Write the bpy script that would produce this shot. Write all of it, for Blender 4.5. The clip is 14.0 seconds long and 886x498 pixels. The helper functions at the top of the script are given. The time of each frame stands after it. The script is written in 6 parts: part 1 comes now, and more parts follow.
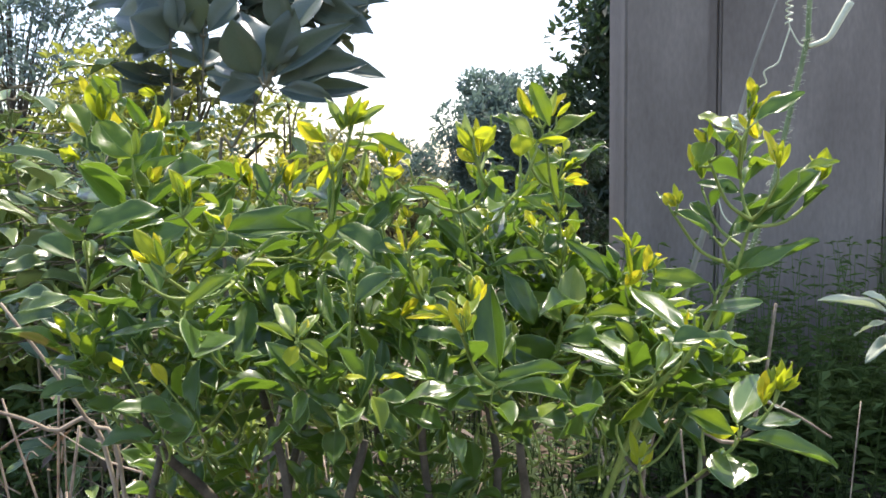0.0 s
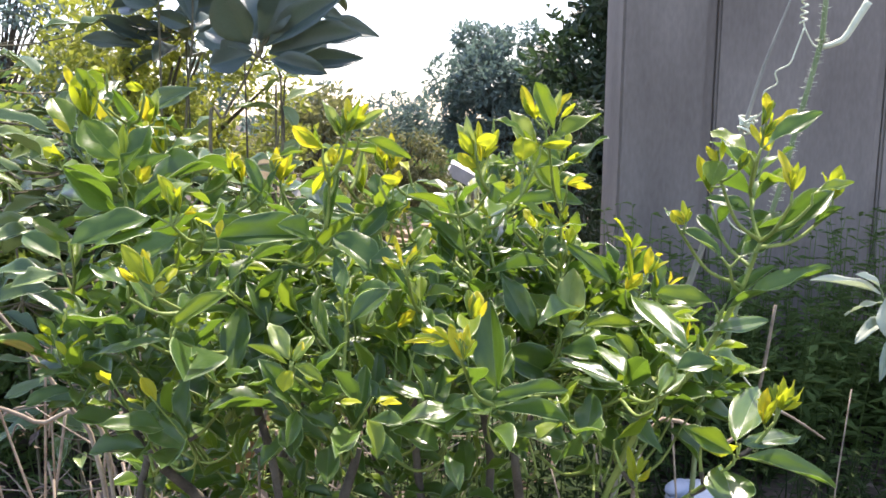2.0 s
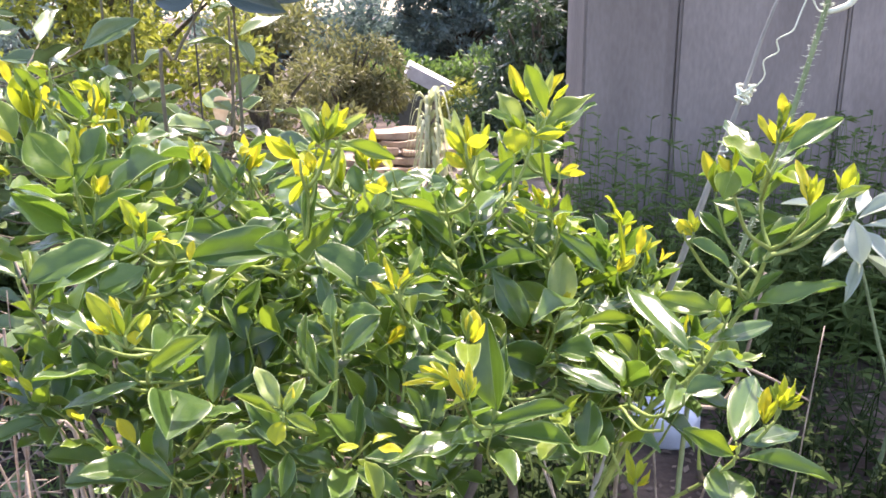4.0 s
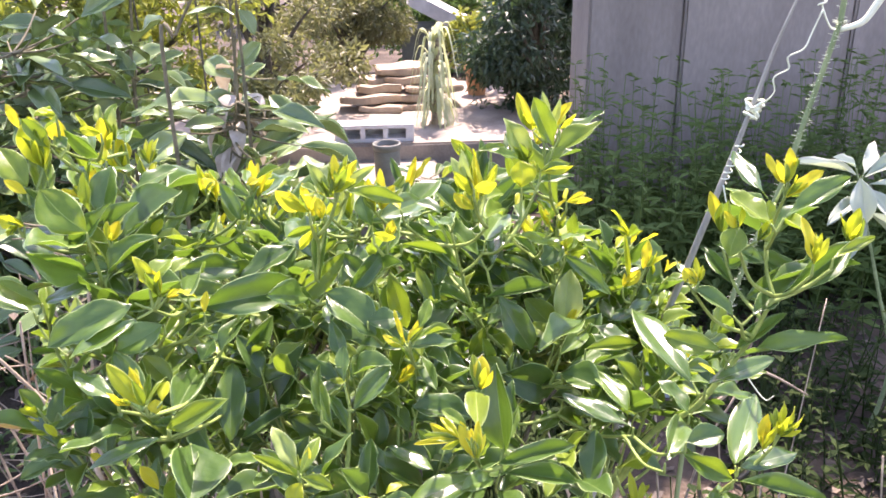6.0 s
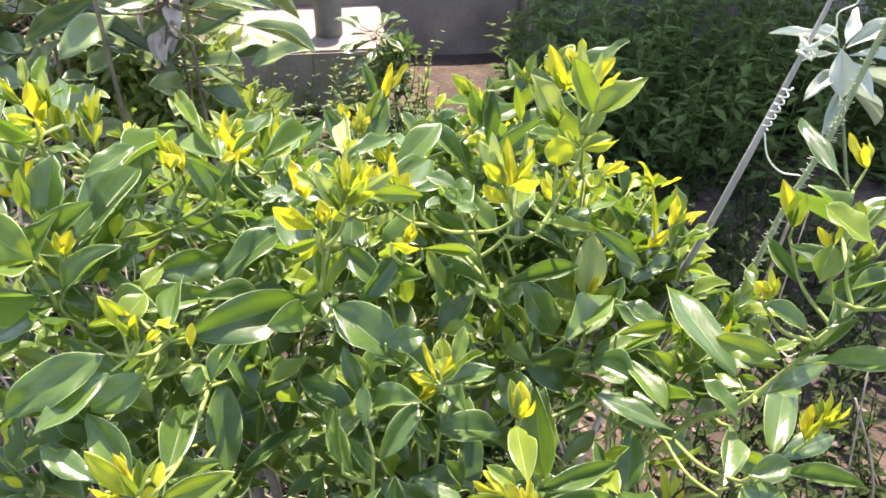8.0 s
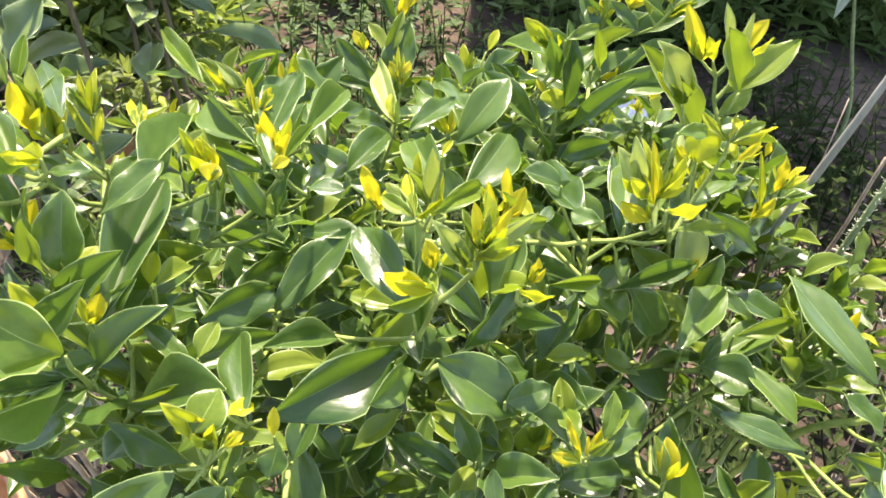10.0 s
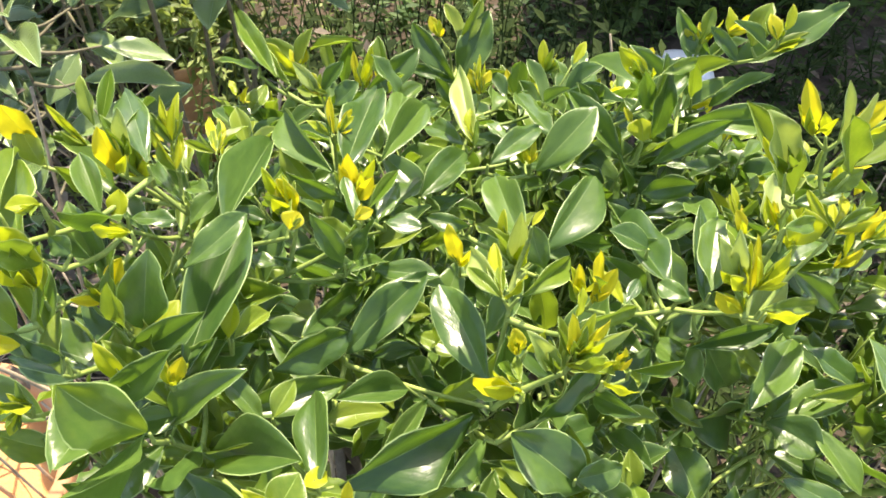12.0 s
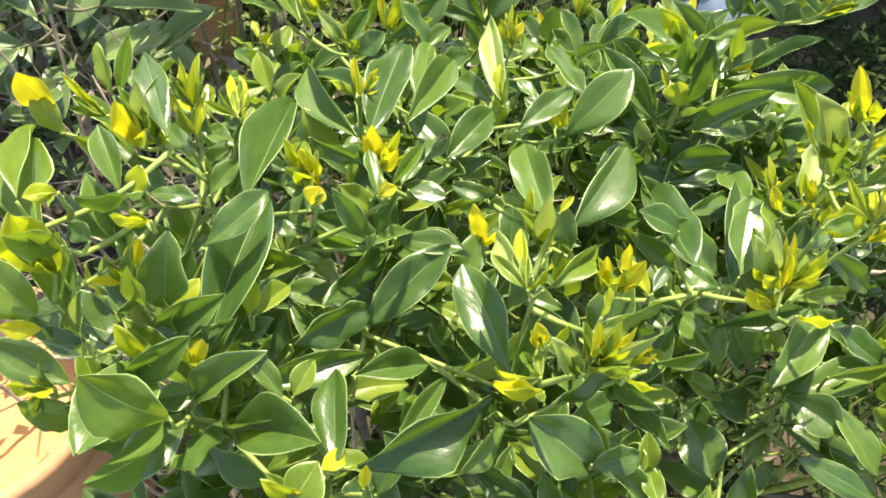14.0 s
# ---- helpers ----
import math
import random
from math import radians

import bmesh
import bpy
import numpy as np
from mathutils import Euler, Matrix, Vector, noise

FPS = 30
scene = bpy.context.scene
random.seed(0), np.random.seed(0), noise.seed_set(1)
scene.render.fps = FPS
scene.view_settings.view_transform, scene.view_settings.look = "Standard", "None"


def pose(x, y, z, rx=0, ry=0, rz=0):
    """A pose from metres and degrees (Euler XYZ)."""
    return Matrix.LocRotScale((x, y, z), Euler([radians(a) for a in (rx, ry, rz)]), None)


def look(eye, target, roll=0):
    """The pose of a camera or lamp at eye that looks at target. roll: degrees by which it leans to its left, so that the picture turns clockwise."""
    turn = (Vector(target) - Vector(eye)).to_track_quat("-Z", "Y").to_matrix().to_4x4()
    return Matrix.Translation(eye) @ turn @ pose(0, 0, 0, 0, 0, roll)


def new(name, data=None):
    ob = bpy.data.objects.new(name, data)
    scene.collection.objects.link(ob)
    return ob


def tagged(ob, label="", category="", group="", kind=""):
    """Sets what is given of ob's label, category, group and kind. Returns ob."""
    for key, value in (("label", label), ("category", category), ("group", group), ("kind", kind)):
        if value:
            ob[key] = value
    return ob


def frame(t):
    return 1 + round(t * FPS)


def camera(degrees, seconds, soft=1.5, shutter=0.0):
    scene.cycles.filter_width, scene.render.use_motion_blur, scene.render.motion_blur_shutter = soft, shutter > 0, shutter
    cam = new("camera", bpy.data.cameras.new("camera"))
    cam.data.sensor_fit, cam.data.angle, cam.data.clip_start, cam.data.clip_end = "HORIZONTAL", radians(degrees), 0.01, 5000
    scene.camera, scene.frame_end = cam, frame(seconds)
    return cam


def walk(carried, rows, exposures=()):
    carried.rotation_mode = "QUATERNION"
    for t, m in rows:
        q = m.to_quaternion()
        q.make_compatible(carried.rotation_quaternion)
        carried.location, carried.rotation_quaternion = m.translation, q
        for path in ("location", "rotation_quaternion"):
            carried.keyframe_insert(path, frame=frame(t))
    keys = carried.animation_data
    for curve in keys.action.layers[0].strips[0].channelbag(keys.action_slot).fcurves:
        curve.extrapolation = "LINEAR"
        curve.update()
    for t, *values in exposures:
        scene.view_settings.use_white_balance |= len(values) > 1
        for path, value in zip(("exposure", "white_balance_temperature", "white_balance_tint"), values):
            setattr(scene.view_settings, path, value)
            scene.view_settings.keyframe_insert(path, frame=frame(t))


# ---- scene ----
cam = camera(56.5, 14.0, 1.7)
PATH = [
    (0, (0.03, 0.019, 0.819), (-0.02, 2.008, 0.615), -1.0),
    (0.5, (0.037, 0.035, 0.832), (-0.018, 2.023, 0.617), -0.6),
    (1, (0.028, 0.055, 0.848), (-0.008, 2.037, 0.585), -0.0),
    (1.5, (0.02, 0.06, 0.862), (0.002, 2.039, 0.572), 0.1),
    (2, (0.018, 0.058, 0.885), (-0.006, 2.032, 0.563), 0.2),
    (2.5, (0.002, 0.076, 0.911), (0.015, 2.038, 0.524), 0.1),
    (3, (-0.011, 0.105, 0.942), (0.024, 2.052, 0.484), 0.1),
    (3.2, (-0.010, 0.114, 0.953), (0.037, 2.054, 0.466), 0.0),
    (5.3, (-0.031, 0.183, 1.082), (0.06, 2.065, 0.411), -1.2),
    (5.5, (-0.029, 0.179, 1.095), (0.047, 2.056, 0.407), -1.2),
    (6, (-0.018, 0.182, 1.131), (0.041, 2.033, 0.374), -1.3),
    (6.5, (-0.025, 0.205, 1.153), (0.033, 2.012, 0.299), -1.3),
    (7, (-0.035, 0.258, 1.183), (0.038, 2.009, 0.22), -0.4),
    (7.5, (-0.075, 0.313, 1.213), (0.046, 2.022, 0.182), 0.2),
    (7.7, (-0.082, 0.350, 1.219), (0.073, 2.034, 0.152), 0.2),
    (9.8, (-0.196, 0.614, 1.223), (0.099, 2.038, -0.15), 0.9),
    (10, (-0.199, 0.634, 1.232), (0.096, 2.046, -0.153), 1.1),
    (10.5, (-0.187, 0.641, 1.247), (0.082, 2.029, -0.169), 1.1),
    (11, (-0.215, 0.664, 1.274), (0.035, 2.028, -0.168), 2.0),
    (11.5, (-0.222, 0.695, 1.284), (0.007, 2.024, -0.193), 2.7),
    (12, (-0.223, 0.733, 1.296), (-0.029, 2.012, -0.229), 3.1),
    (12.5, (-0.222, 0.764, 1.307), (-0.071, 1.983, -0.271), 2.8),
    (13, (-0.221, 0.795, 1.308), (-0.08, 1.954, -0.316), 3.3),
    (13.5, (-0.228, 0.797, 1.313), (-0.083, 1.911, -0.342), 4.1),
    (14, (-0.221, 0.784, 1.318), (-0.09, 1.892, -0.342), 3.4),
]
walk(cam, [(t, look(eye, target, roll)) for t, eye, target, roll in PATH], [(0.0, 1.53, 6800, 20), (3.0, 2.01, 6800, 30), (5.5, 2.36, 6900, 36), (7.5, 2.28, 7000, 32), (10.0, 2.1, 7450, 22), (14.0, 1.91, 7800, 11)])

# ---- world, sun ----
SUN_TO = Vector((0.12, 0.45, 0.885)).normalized()
world = bpy.data.worlds.new("sky")
scene.world = world
world.use_nodes = True
wn, wl = world.node_tree.nodes, world.node_tree.links
sky = wn.new("ShaderNodeTexSky")
sky.sky_type = "NISHITA"
sky.sun_disc = False
sky.sun_elevation = math.asin(SUN_TO.z)
sky.sun_rotation = math.atan2(SUN_TO.x, SUN_TO.y)
sky.air_density, sky.dust_density = 1.0, 1.0
wn["Background"].inputs["Strength"].default_value = 0.15
wl.new(sky.outputs[0], wn["Background"].inputs["Color"])
sun = new("sun", bpy.data.lights.new("sun", "SUN"))
sun.data.energy, sun.data.angle, sun.data.color = 3.6, radians(0.6), (1.0, 0.95, 0.86)
sun.matrix_world = look((0, 0, 0), -SUN_TO)

GROUND = -0.7
rnd = random.Random(7)


# ---- materials ----
def tree_of(name):
    m = bpy.data.materials.new(name)
    m.use_nodes = True
    n = m.node_tree.nodes
    return m, n, m.node_tree.links, n["Principled BSDF"]


def ramp(n, l, source, stops):
    r = n.new("ShaderNodeValToRGB")
    while len(r.color_ramp.elements) < len(stops):
        r.color_ramp.elements.new(0.5)
    for e, (p, c) in zip(r.color_ramp.elements, stops):
        e.position, e.color = p, (*c, 1)
    l.new(source, r.inputs[0])
    return r.outputs[0]


def leaf_material(name, dark, light, glow, share, rough=0.36, per_island=False, bump=0.3, scale=60.0, spec=0.5, veins=False):
    """A leaf: a waxy front and light coming through the blade."""
    m, n, l, p = tree_of(name)
    if per_island:
        pick = n.new("ShaderNodeNewGeometry").outputs["Random Per Island"]
    else:
        pick = n.new("ShaderNodeObjectInfo").outputs["Random"]
    tc = n.new("ShaderNodeTexCoord")
    ns = n.new("ShaderNodeTexNoise")
    ns.inputs["Scale"].default_value, ns.inputs["Detail"].default_value = scale, 4
    l.new(tc.outputs["Object"], ns.inputs["Vector"])
    add = n.new("ShaderNodeMath")
    add.operation = "MULTIPLY_ADD"
    l.new(ns.outputs[0], add.inputs[0])
    add.inputs[1].default_value = 0.9
    half = n.new("ShaderNodeMath")
    half.operation = "MULTIPLY_ADD"
    l.new(pick, half.inputs[0])
    half.inputs[1].default_value, half.inputs[2].default_value = 0.75, -0.32
    l.new(half.outputs[0], add.inputs[2])
    col = ramp(n, l, add.outputs[0], [(0.1, dark), (0.9, light)])
    l.new(col, p.inputs["Base Color"])
    p.inputs["Roughness"].default_value = rough
    p.inputs["Specular IOR Level"].default_value = spec
    b = n.new("ShaderNodeBump")
    b.inputs["Strength"].default_value, b.inputs["Distance"].default_value = bump, 0.0015
    high = ns.outputs[0]
    if veins:
        xyz = n.new("ShaderNodeSeparateXYZ")
        l.new(tc.outputs["Object"], xyz.inputs[0])

        def calc(op, x, y):
            q = n.new("ShaderNodeMath")
            q.operation = op
            for k, s in enumerate((x, y)):
                if isinstance(s, float):
                    q.inputs[k].default_value = s
                else:
                    l.new(s, q.inputs[k])
            return q.outputs[0]
        slant = calc("SUBTRACT", xyz.outputs[1], calc("MULTIPLY", calc("ABSOLUTE", xyz.outputs[0], 0.0), 0.75))
        line = calc("POWER", calc("ABSOLUTE", calc("SINE", calc("MULTIPLY", calc("ADD", slant, calc("MULTIPLY", ns.outputs[0], 0.05)), 34.0), 0.0), 0.0), 6.0)
        dots = n.new("ShaderNodeTexNoise")
        dots.inputs["Scale"].default_value, dots.inputs["Detail"].default_value = 30.0, 2
        l.new(tc.outputs["Object"], dots.inputs["Vector"])
        high = calc("ADD", calc("SUBTRACT", ns.outputs[0], calc("MULTIPLY", line, 0.09)), calc("MULTIPLY", dots.outputs[0], 0.22))
    l.new(high, b.inputs["Height"])
    l.new(b.outputs[0], p.inputs["Normal"])
    tr = n.new("ShaderNodeBsdfTranslucent")
    tint = n.new("ShaderNodeMixRGB")
    tint.blend_type, tint.inputs[0].default_value = "MIX", 0.25
    tint.inputs[1].default_value = (*glow, 1)
    l.new(col, tint.inputs[2])
    l.new(tint.outputs[0], tr.inputs["Color"])
    mix = n.new("ShaderNodeMixShader")
    mix.inputs[0].default_value = share
    l.new(p.outputs[0], mix.inputs[1])
    l.new(tr.outputs[0], mix.inputs[2])
    l.new(mix.outputs[0], n["Material Output"].inputs["Surface"])
    return m


def rough_material(name, stops, scale=8.0, rough=0.85, bump=0.4, dist=0.01, detail=6, fine=None, spec=0.3, stretch=None):
    """A matt surface with stains at one scale and grain at another."""
    m, n, l, p = tree_of(name)
    tc = n.new("ShaderNodeTexCoord")
    vec = tc.outputs["Object"]
    if stretch:
        mp = n.new("ShaderNodeMapping")
        mp.inputs["Scale"].default_value = stretch
        l.new(vec, mp.inputs[0])
        vec = mp.outputs[0]
    a = n.new("ShaderNodeTexNoise")
    a.inputs["Scale"].default_value, a.inputs["Detail"].default_value = scale, detail
    l.new(vec, a.inputs["Vector"])
    f = n.new("ShaderNodeTexNoise")
    f.inputs["Scale"].default_value, f.inputs["Detail"].default_value = fine or scale * 9, 3
    l.new(vec, f.inputs["Vector"])
    mx = n.new("ShaderNodeMath")
    mx.operation = "MULTIPLY_ADD"
    mx.inputs[1].default_value = 0.35
    l.new(f.outputs[0], mx.inputs[0])
    sub = n.new("ShaderNodeMath")
    sub.operation = "SUBTRACT"
    sub.inputs[1].default_value = 0.17
    l.new(a.outputs[0], sub.inputs[0])
    l.new(sub.outputs[0], mx.inputs[2])
    l.new(ramp(n, l, mx.outputs[0], stops), p.inputs["Base Color"])
    p.inputs["Roughness"].default_value = rough
    p.inputs["Specular IOR Level"].default_value = spec
    b = n.new("ShaderNodeBump")
    b.inputs["Strength"].default_value, b.inputs["Distance"].default_value = bump, dist
    l.new(mx.outputs[0], b.inputs["Height"])
    l.new(b.outputs[0], p.inputs["Normal"])
    return m


# margin colour is paler: the bright halo and backlight of leaf edges painted in
def leaf_set(name, dark, light, glow, share, rim, rib, rough=0.38, **kw):
    return [leaf_material(name, dark, light, glow, share, rough, **kw),
            leaf_material(name + "_margin", rim, rim, glow, share, 0.45, **{**kw, 'spec': 0.5}),
            leaf_material(name + "_rib", rib, rib, glow, share * 0.6, 0.45, **kw)]


KW = dict(dark=(0.031, 0.074, 0.017), light=(0.088, 0.158, 0.031), glow=(0.19, 0.36, 0.022), share=0.3, rough=0.3, spec=0.5, rim=(0.26, 0.36, 0.125), rib=(0.13, 0.2, 0.055))
KK = dict(rough=0.32, spec=0.38, dark=(0.06, 0.125, 0.014), light=(0.165, 0.225, 0.03), glow=(0.3, 0.45, 0.022), share=0.34, rim=(0.34, 0.44, 0.14), rib=(0.24, 0.33, 0.07))
KG = dict(dark=(0.16, 0.235, 0.055), light=(0.3, 0.38, 0.11), glow=(0.45, 0.56, 0.08), share=0.4, rim=(0.45, 0.52, 0.25), rib=(0.32, 0.4, 0.12))
KY = dict(spec=0.25, dark=(0.36, 0.38, 0.028), light=(0.6, 0.54, 0.034), glow=(0.8, 0.69, 0.02), share=0.54, rim=(0.55, 0.54, 0.12), rib=(0.38, 0.40, 0.05))
KL = dict(spec=0.28, dark=(0.25, 0.32, 0.02), light=(0.44, 0.46, 0.03), glow=(0.56, 0.64, 0.018), share=0.48, rim=(0.45, 0.5, 0.14), rib=(0.32, 0.38, 0.06))
MATS = {"d": leaf_set("citrus_leaf", scale=7.0, veins=True, **KW), "k": leaf_set("citrus_leaf_fresh", scale=7.0, veins=True, **KK), "g": leaf_set("citrus_leaf_pale", scale=7.0, veins=True, **KG), "y": leaf_set("citrus_leaf_new", scale=7.0, veins=True, **KY), "l": leaf_set("citrus_leaf_lime", scale=7.0, veins=True, **KL)}
KS = {**KW, "spec": 0.75, "rough": 0.24}
MATS["s"] = leaf_set("citrus_leaf_waxy", scale=7.0, veins=True, **KS)
FILL = {"d": leaf_set("citrus_fill", per_island=True, **KW), "k": leaf_set("citrus_fill_fresh", per_island=True, **KK), "y": leaf_set("citrus_fill_new", per_island=True, **KY), "l": leaf_set("citrus_fill_lime", per_island=True, **KL)}
twig_green = rough_material("green_twig", [(0.3, (0.12, 0.18, 0.04)), (0.7, (0.27, 0.34, 0.085))], 40, 0.55, 0.3, 0.001)
bark = rough_material("citrus_bark", [(0.25, (0.035, 0.03, 0.022)), (0.75, (0.13, 0.115, 0.085))], 30, 0.85, 0.6, 0.003)
dry = rough_material("dry_stalk", [(0.25, (0.14, 0.11, 0.075)), (0.75, (0.43, 0.355, 0.255))], 25, 0.8, 0.5, 0.002)
soil = rough_material("soil", [(0.25, (0.022, 0.017, 0.011)), (0.5, (0.056, 0.042, 0.029)), (0.8, (0.125, 0.095, 0.065))], 3.0, 0.95, 0.9, 0.03, 10, 30)
slab = rough_material("concrete_slab", [(0.25, (0.15, 0.125, 0.098)), (0.75, (0.32, 0.275, 0.215))], 4, 0.85, 0.4, 0.01, 8, 60)
grey = rough_material("grey_render", [(0.2, (0.14, 0.12, 0.1)), (0.55, (0.225, 0.197, 0.166)), (0.85, (0.325, 0.287, 0.242))], 2.2, 0.9, 0.5, 0.006, 8, 45, stretch=(1, 1, 0.35))
block_mat = rough_material("concrete_block", [(0.2, (0.4, 0.38, 0.35)), (0.8, (0.62, 0.6, 0.56))], 10, 0.9, 0.5, 0.004)
clay = rough_material("terracotta", [(0.2, (0.33, 0.16, 0.075)), (0.8, (0.55, 0.3, 0.155))], 7, 0.8, 0.3, 0.003)
red_earth = rough_material("red_earth", [(0.2, (0.46, 0.22, 0.085)), (0.8, (0.6, 0.32, 0.13))], 14, 0.95, 0.7, 0.01)
tan = rough_material("weathered_stone", [(0.2, (0.22, 0.165, 0.11)), (0.8, (0.46, 0.37, 0.27))], 6, 0.9, 0.9, 0.02)
darkpot = rough_material("dark_plastic_pot", [(0.2, (0.11, 0.112, 0.09)), (0.8, (0.21, 0.21, 0.17))], 12, 0.55, 0.2, 0.002)
white_plastic = rough_material("white_plastic", [(0.2, (0.48, 0.51, 0.51)), (0.8, (0.64, 0.67, 0.66))], 5, 0.4, 0.1, 0.002, spec=0.5)
blue_plastic = rough_material("blue_grey_plastic", [(0.2, (0.27, 0.33, 0.4)), (0.8, (0.4, 0.46, 0.52))], 5, 0.45, 0.1, 0.002, spec=0.5)
sapling_bark = rough_material("sapling_bark", [(0.25, (0.06, 0.055, 0.032)), (0.75, (0.19, 0.17, 0.1))], 30, 0.8, 0.5, 0.002)
stake_mat = rough_material("weathered_cane", [(0.2, (0.17, 0.17, 0.14)), (0.8, (0.36, 0.355, 0.29))], 30, 0.8, 0.5, 0.002, stretch=(1, 1, 0.2))
vine_mat = rough_material("hairy_vine_stem", [(0.2, (0.1, 0.15, 0.06)), (0.8, (0.25, 0.31, 0.15))], 40, 0.6, 0.3, 0.001)
pale_vine = rough_material("pale_tendril", [(0.2, (0.5, 0.55, 0.36)), (0.8, (0.72, 0.75, 0.6))], 40, 0.6, 0.2, 0.001)


# ---- mesh helpers ----
def mesh_object(name, verts, faces, mats, parent=None, label="", smooth=True, slots=None):
    me = bpy.data.meshes.new(name)
    me.from_pydata([tuple(v) for v in verts], [], faces)
    for m in mats:
        me.materials.append(m)
    if slots is not None:
        me.polygons.foreach_set("material_index", slots)
    if smooth:
        me.polygons.foreach_set("use_smooth", [True] * len(me.polygons))
    me.update()
    ob = new(name, me)
    ob.parent = parent
    if label:
        tagged(ob, label)
    return ob


def part(name, bm, material, parent=None, label="", smooth=False):
    me = bpy.data.meshes.new(name)
    bm.normal_update()
    bm.to_mesh(me)
    bm.free()
    for m in (material if isinstance(material, list) else [material]):
        me.materials.append(m)
    if smooth:
        me.polygons.foreach_set("use_smooth", [True] * len(me.polygons))
    ob = new(name, me)
    ob.parent = parent
    if label:
        tagged(ob, label)
    return ob


def thing(name, at, label, category, group="", kind=""):
    ob = new(name)
    ob.location = at
    return tagged(ob, label, category, group, kind)


def smooth_line(pts, steps=6):
    """A curve through the points (Catmull-Rom)."""
    pts = [Vector(p) for p in pts]
    q = [pts[0] * 2 - pts[1], *pts, pts[-1] * 2 - pts[-2]]
    out = []
    for i in range(1, len(q) - 2):
        a, b, c, d = q[i - 1], q[i], q[i + 1], q[i + 2]
        for k in range(steps):
            t = k / steps
            out.append(0.5 * (2 * b + (c - a) * t + (2 * a - 5 * b + 4 * c - d) * t * t + (3 * b - a - 3 * c + d) * t ** 3))
    return out + [pts[-1]]


def tube(pts, radii, sides=6, verts=None, faces=None):
    """A tapered tube along the points, added to verts and faces."""
    verts = [] if verts is None else verts
    faces = [] if faces is None else faces
    start, n = len(verts), len(pts)
    side = None
    for i, p in enumerate(pts):
        d = (pts[min(i + 1, n - 1)] - pts[max(i - 1, 0)]).normalized()
        ref = side if side is not None else (Vector((1, 0, 0)) if abs(d.x) < 0.8 else Vector((0, 1, 0)))
        side = (ref - d * ref.dot(d)).normalized()
        up = d.cross(side)
        t = i / max(n - 1, 1)
        r = radii[0] + (radii[1] - radii[0]) * t if len(radii) == 2 else radii[i]
        for k in range(sides):
            a = 2 * math.pi * k / sides
            verts.append(p + (side * math.cos(a) + up * math.sin(a)) * r)
    for i in range(n - 1):
        for k in range(sides):
            a, b = start + i * sides + k, start + i * sides + (k + 1) % sides
            faces.append((a, b, b + sides, a + sides))
    faces.append(tuple(start + k for k in reversed(range(sides))))
    faces.append(tuple(start + (n - 1) * sides + k for k in range(sides)))
    return verts, faces


def lathe(bm, profile, sides=32, at=(0, 0, 0)):
    """Turn a profile of (radius, height) round the upright axis."""
    rings = []
    for r, z in profile:
        rings.append([bm.verts.new((at[0] + r * math.cos(2 * math.pi * k / sides), at[1] + r * math.sin(2 * math.pi * k / sides), at[2] + z)) for k in range(sides)])
    for a, b in zip(rings, rings[1:]):
        for k in range(sides):
            bm.faces.new((a[k], a[(k + 1) % sides], b[(k + 1) % sides], b[k]))
    return rings


def box(bm, x0, y0, z0, x1, y1, z1, bevel=0.0, rough=0.0, cuts=0):
    r = bmesh.ops.create_cube(bm, size=1.0)
    vs = r["verts"]
    for v in vs:
        v.co = Vector(((x0 + x1) / 2 + v.co.x * (x1 - x0), (y0 + y1) / 2 + v.co.y * (y1 - y0), (z0 + z1) / 2 + v.co.z * (z1 - z0)))
    es = list({e for v in vs for e in v.link_edges})
    if bevel:
        out = bmesh.ops.bevel(bm, geom=es, offset=bevel, segments=2, affect="EDGES")
        vs = list({v for f in out["faces"] for v in f.verts} | {v for v in vs if v.is_valid})
    if cuts:
        es = list({e for v in vs for e in v.link_edges})
        bmesh.ops.subdivide_edges(bm, edges=es, cuts=cuts, use_grid_fill=True)
        vs = bm.verts
    if rough:
        for v in vs:
            v.co += noise.noise_vector(v.co * 9) * rough
    return vs


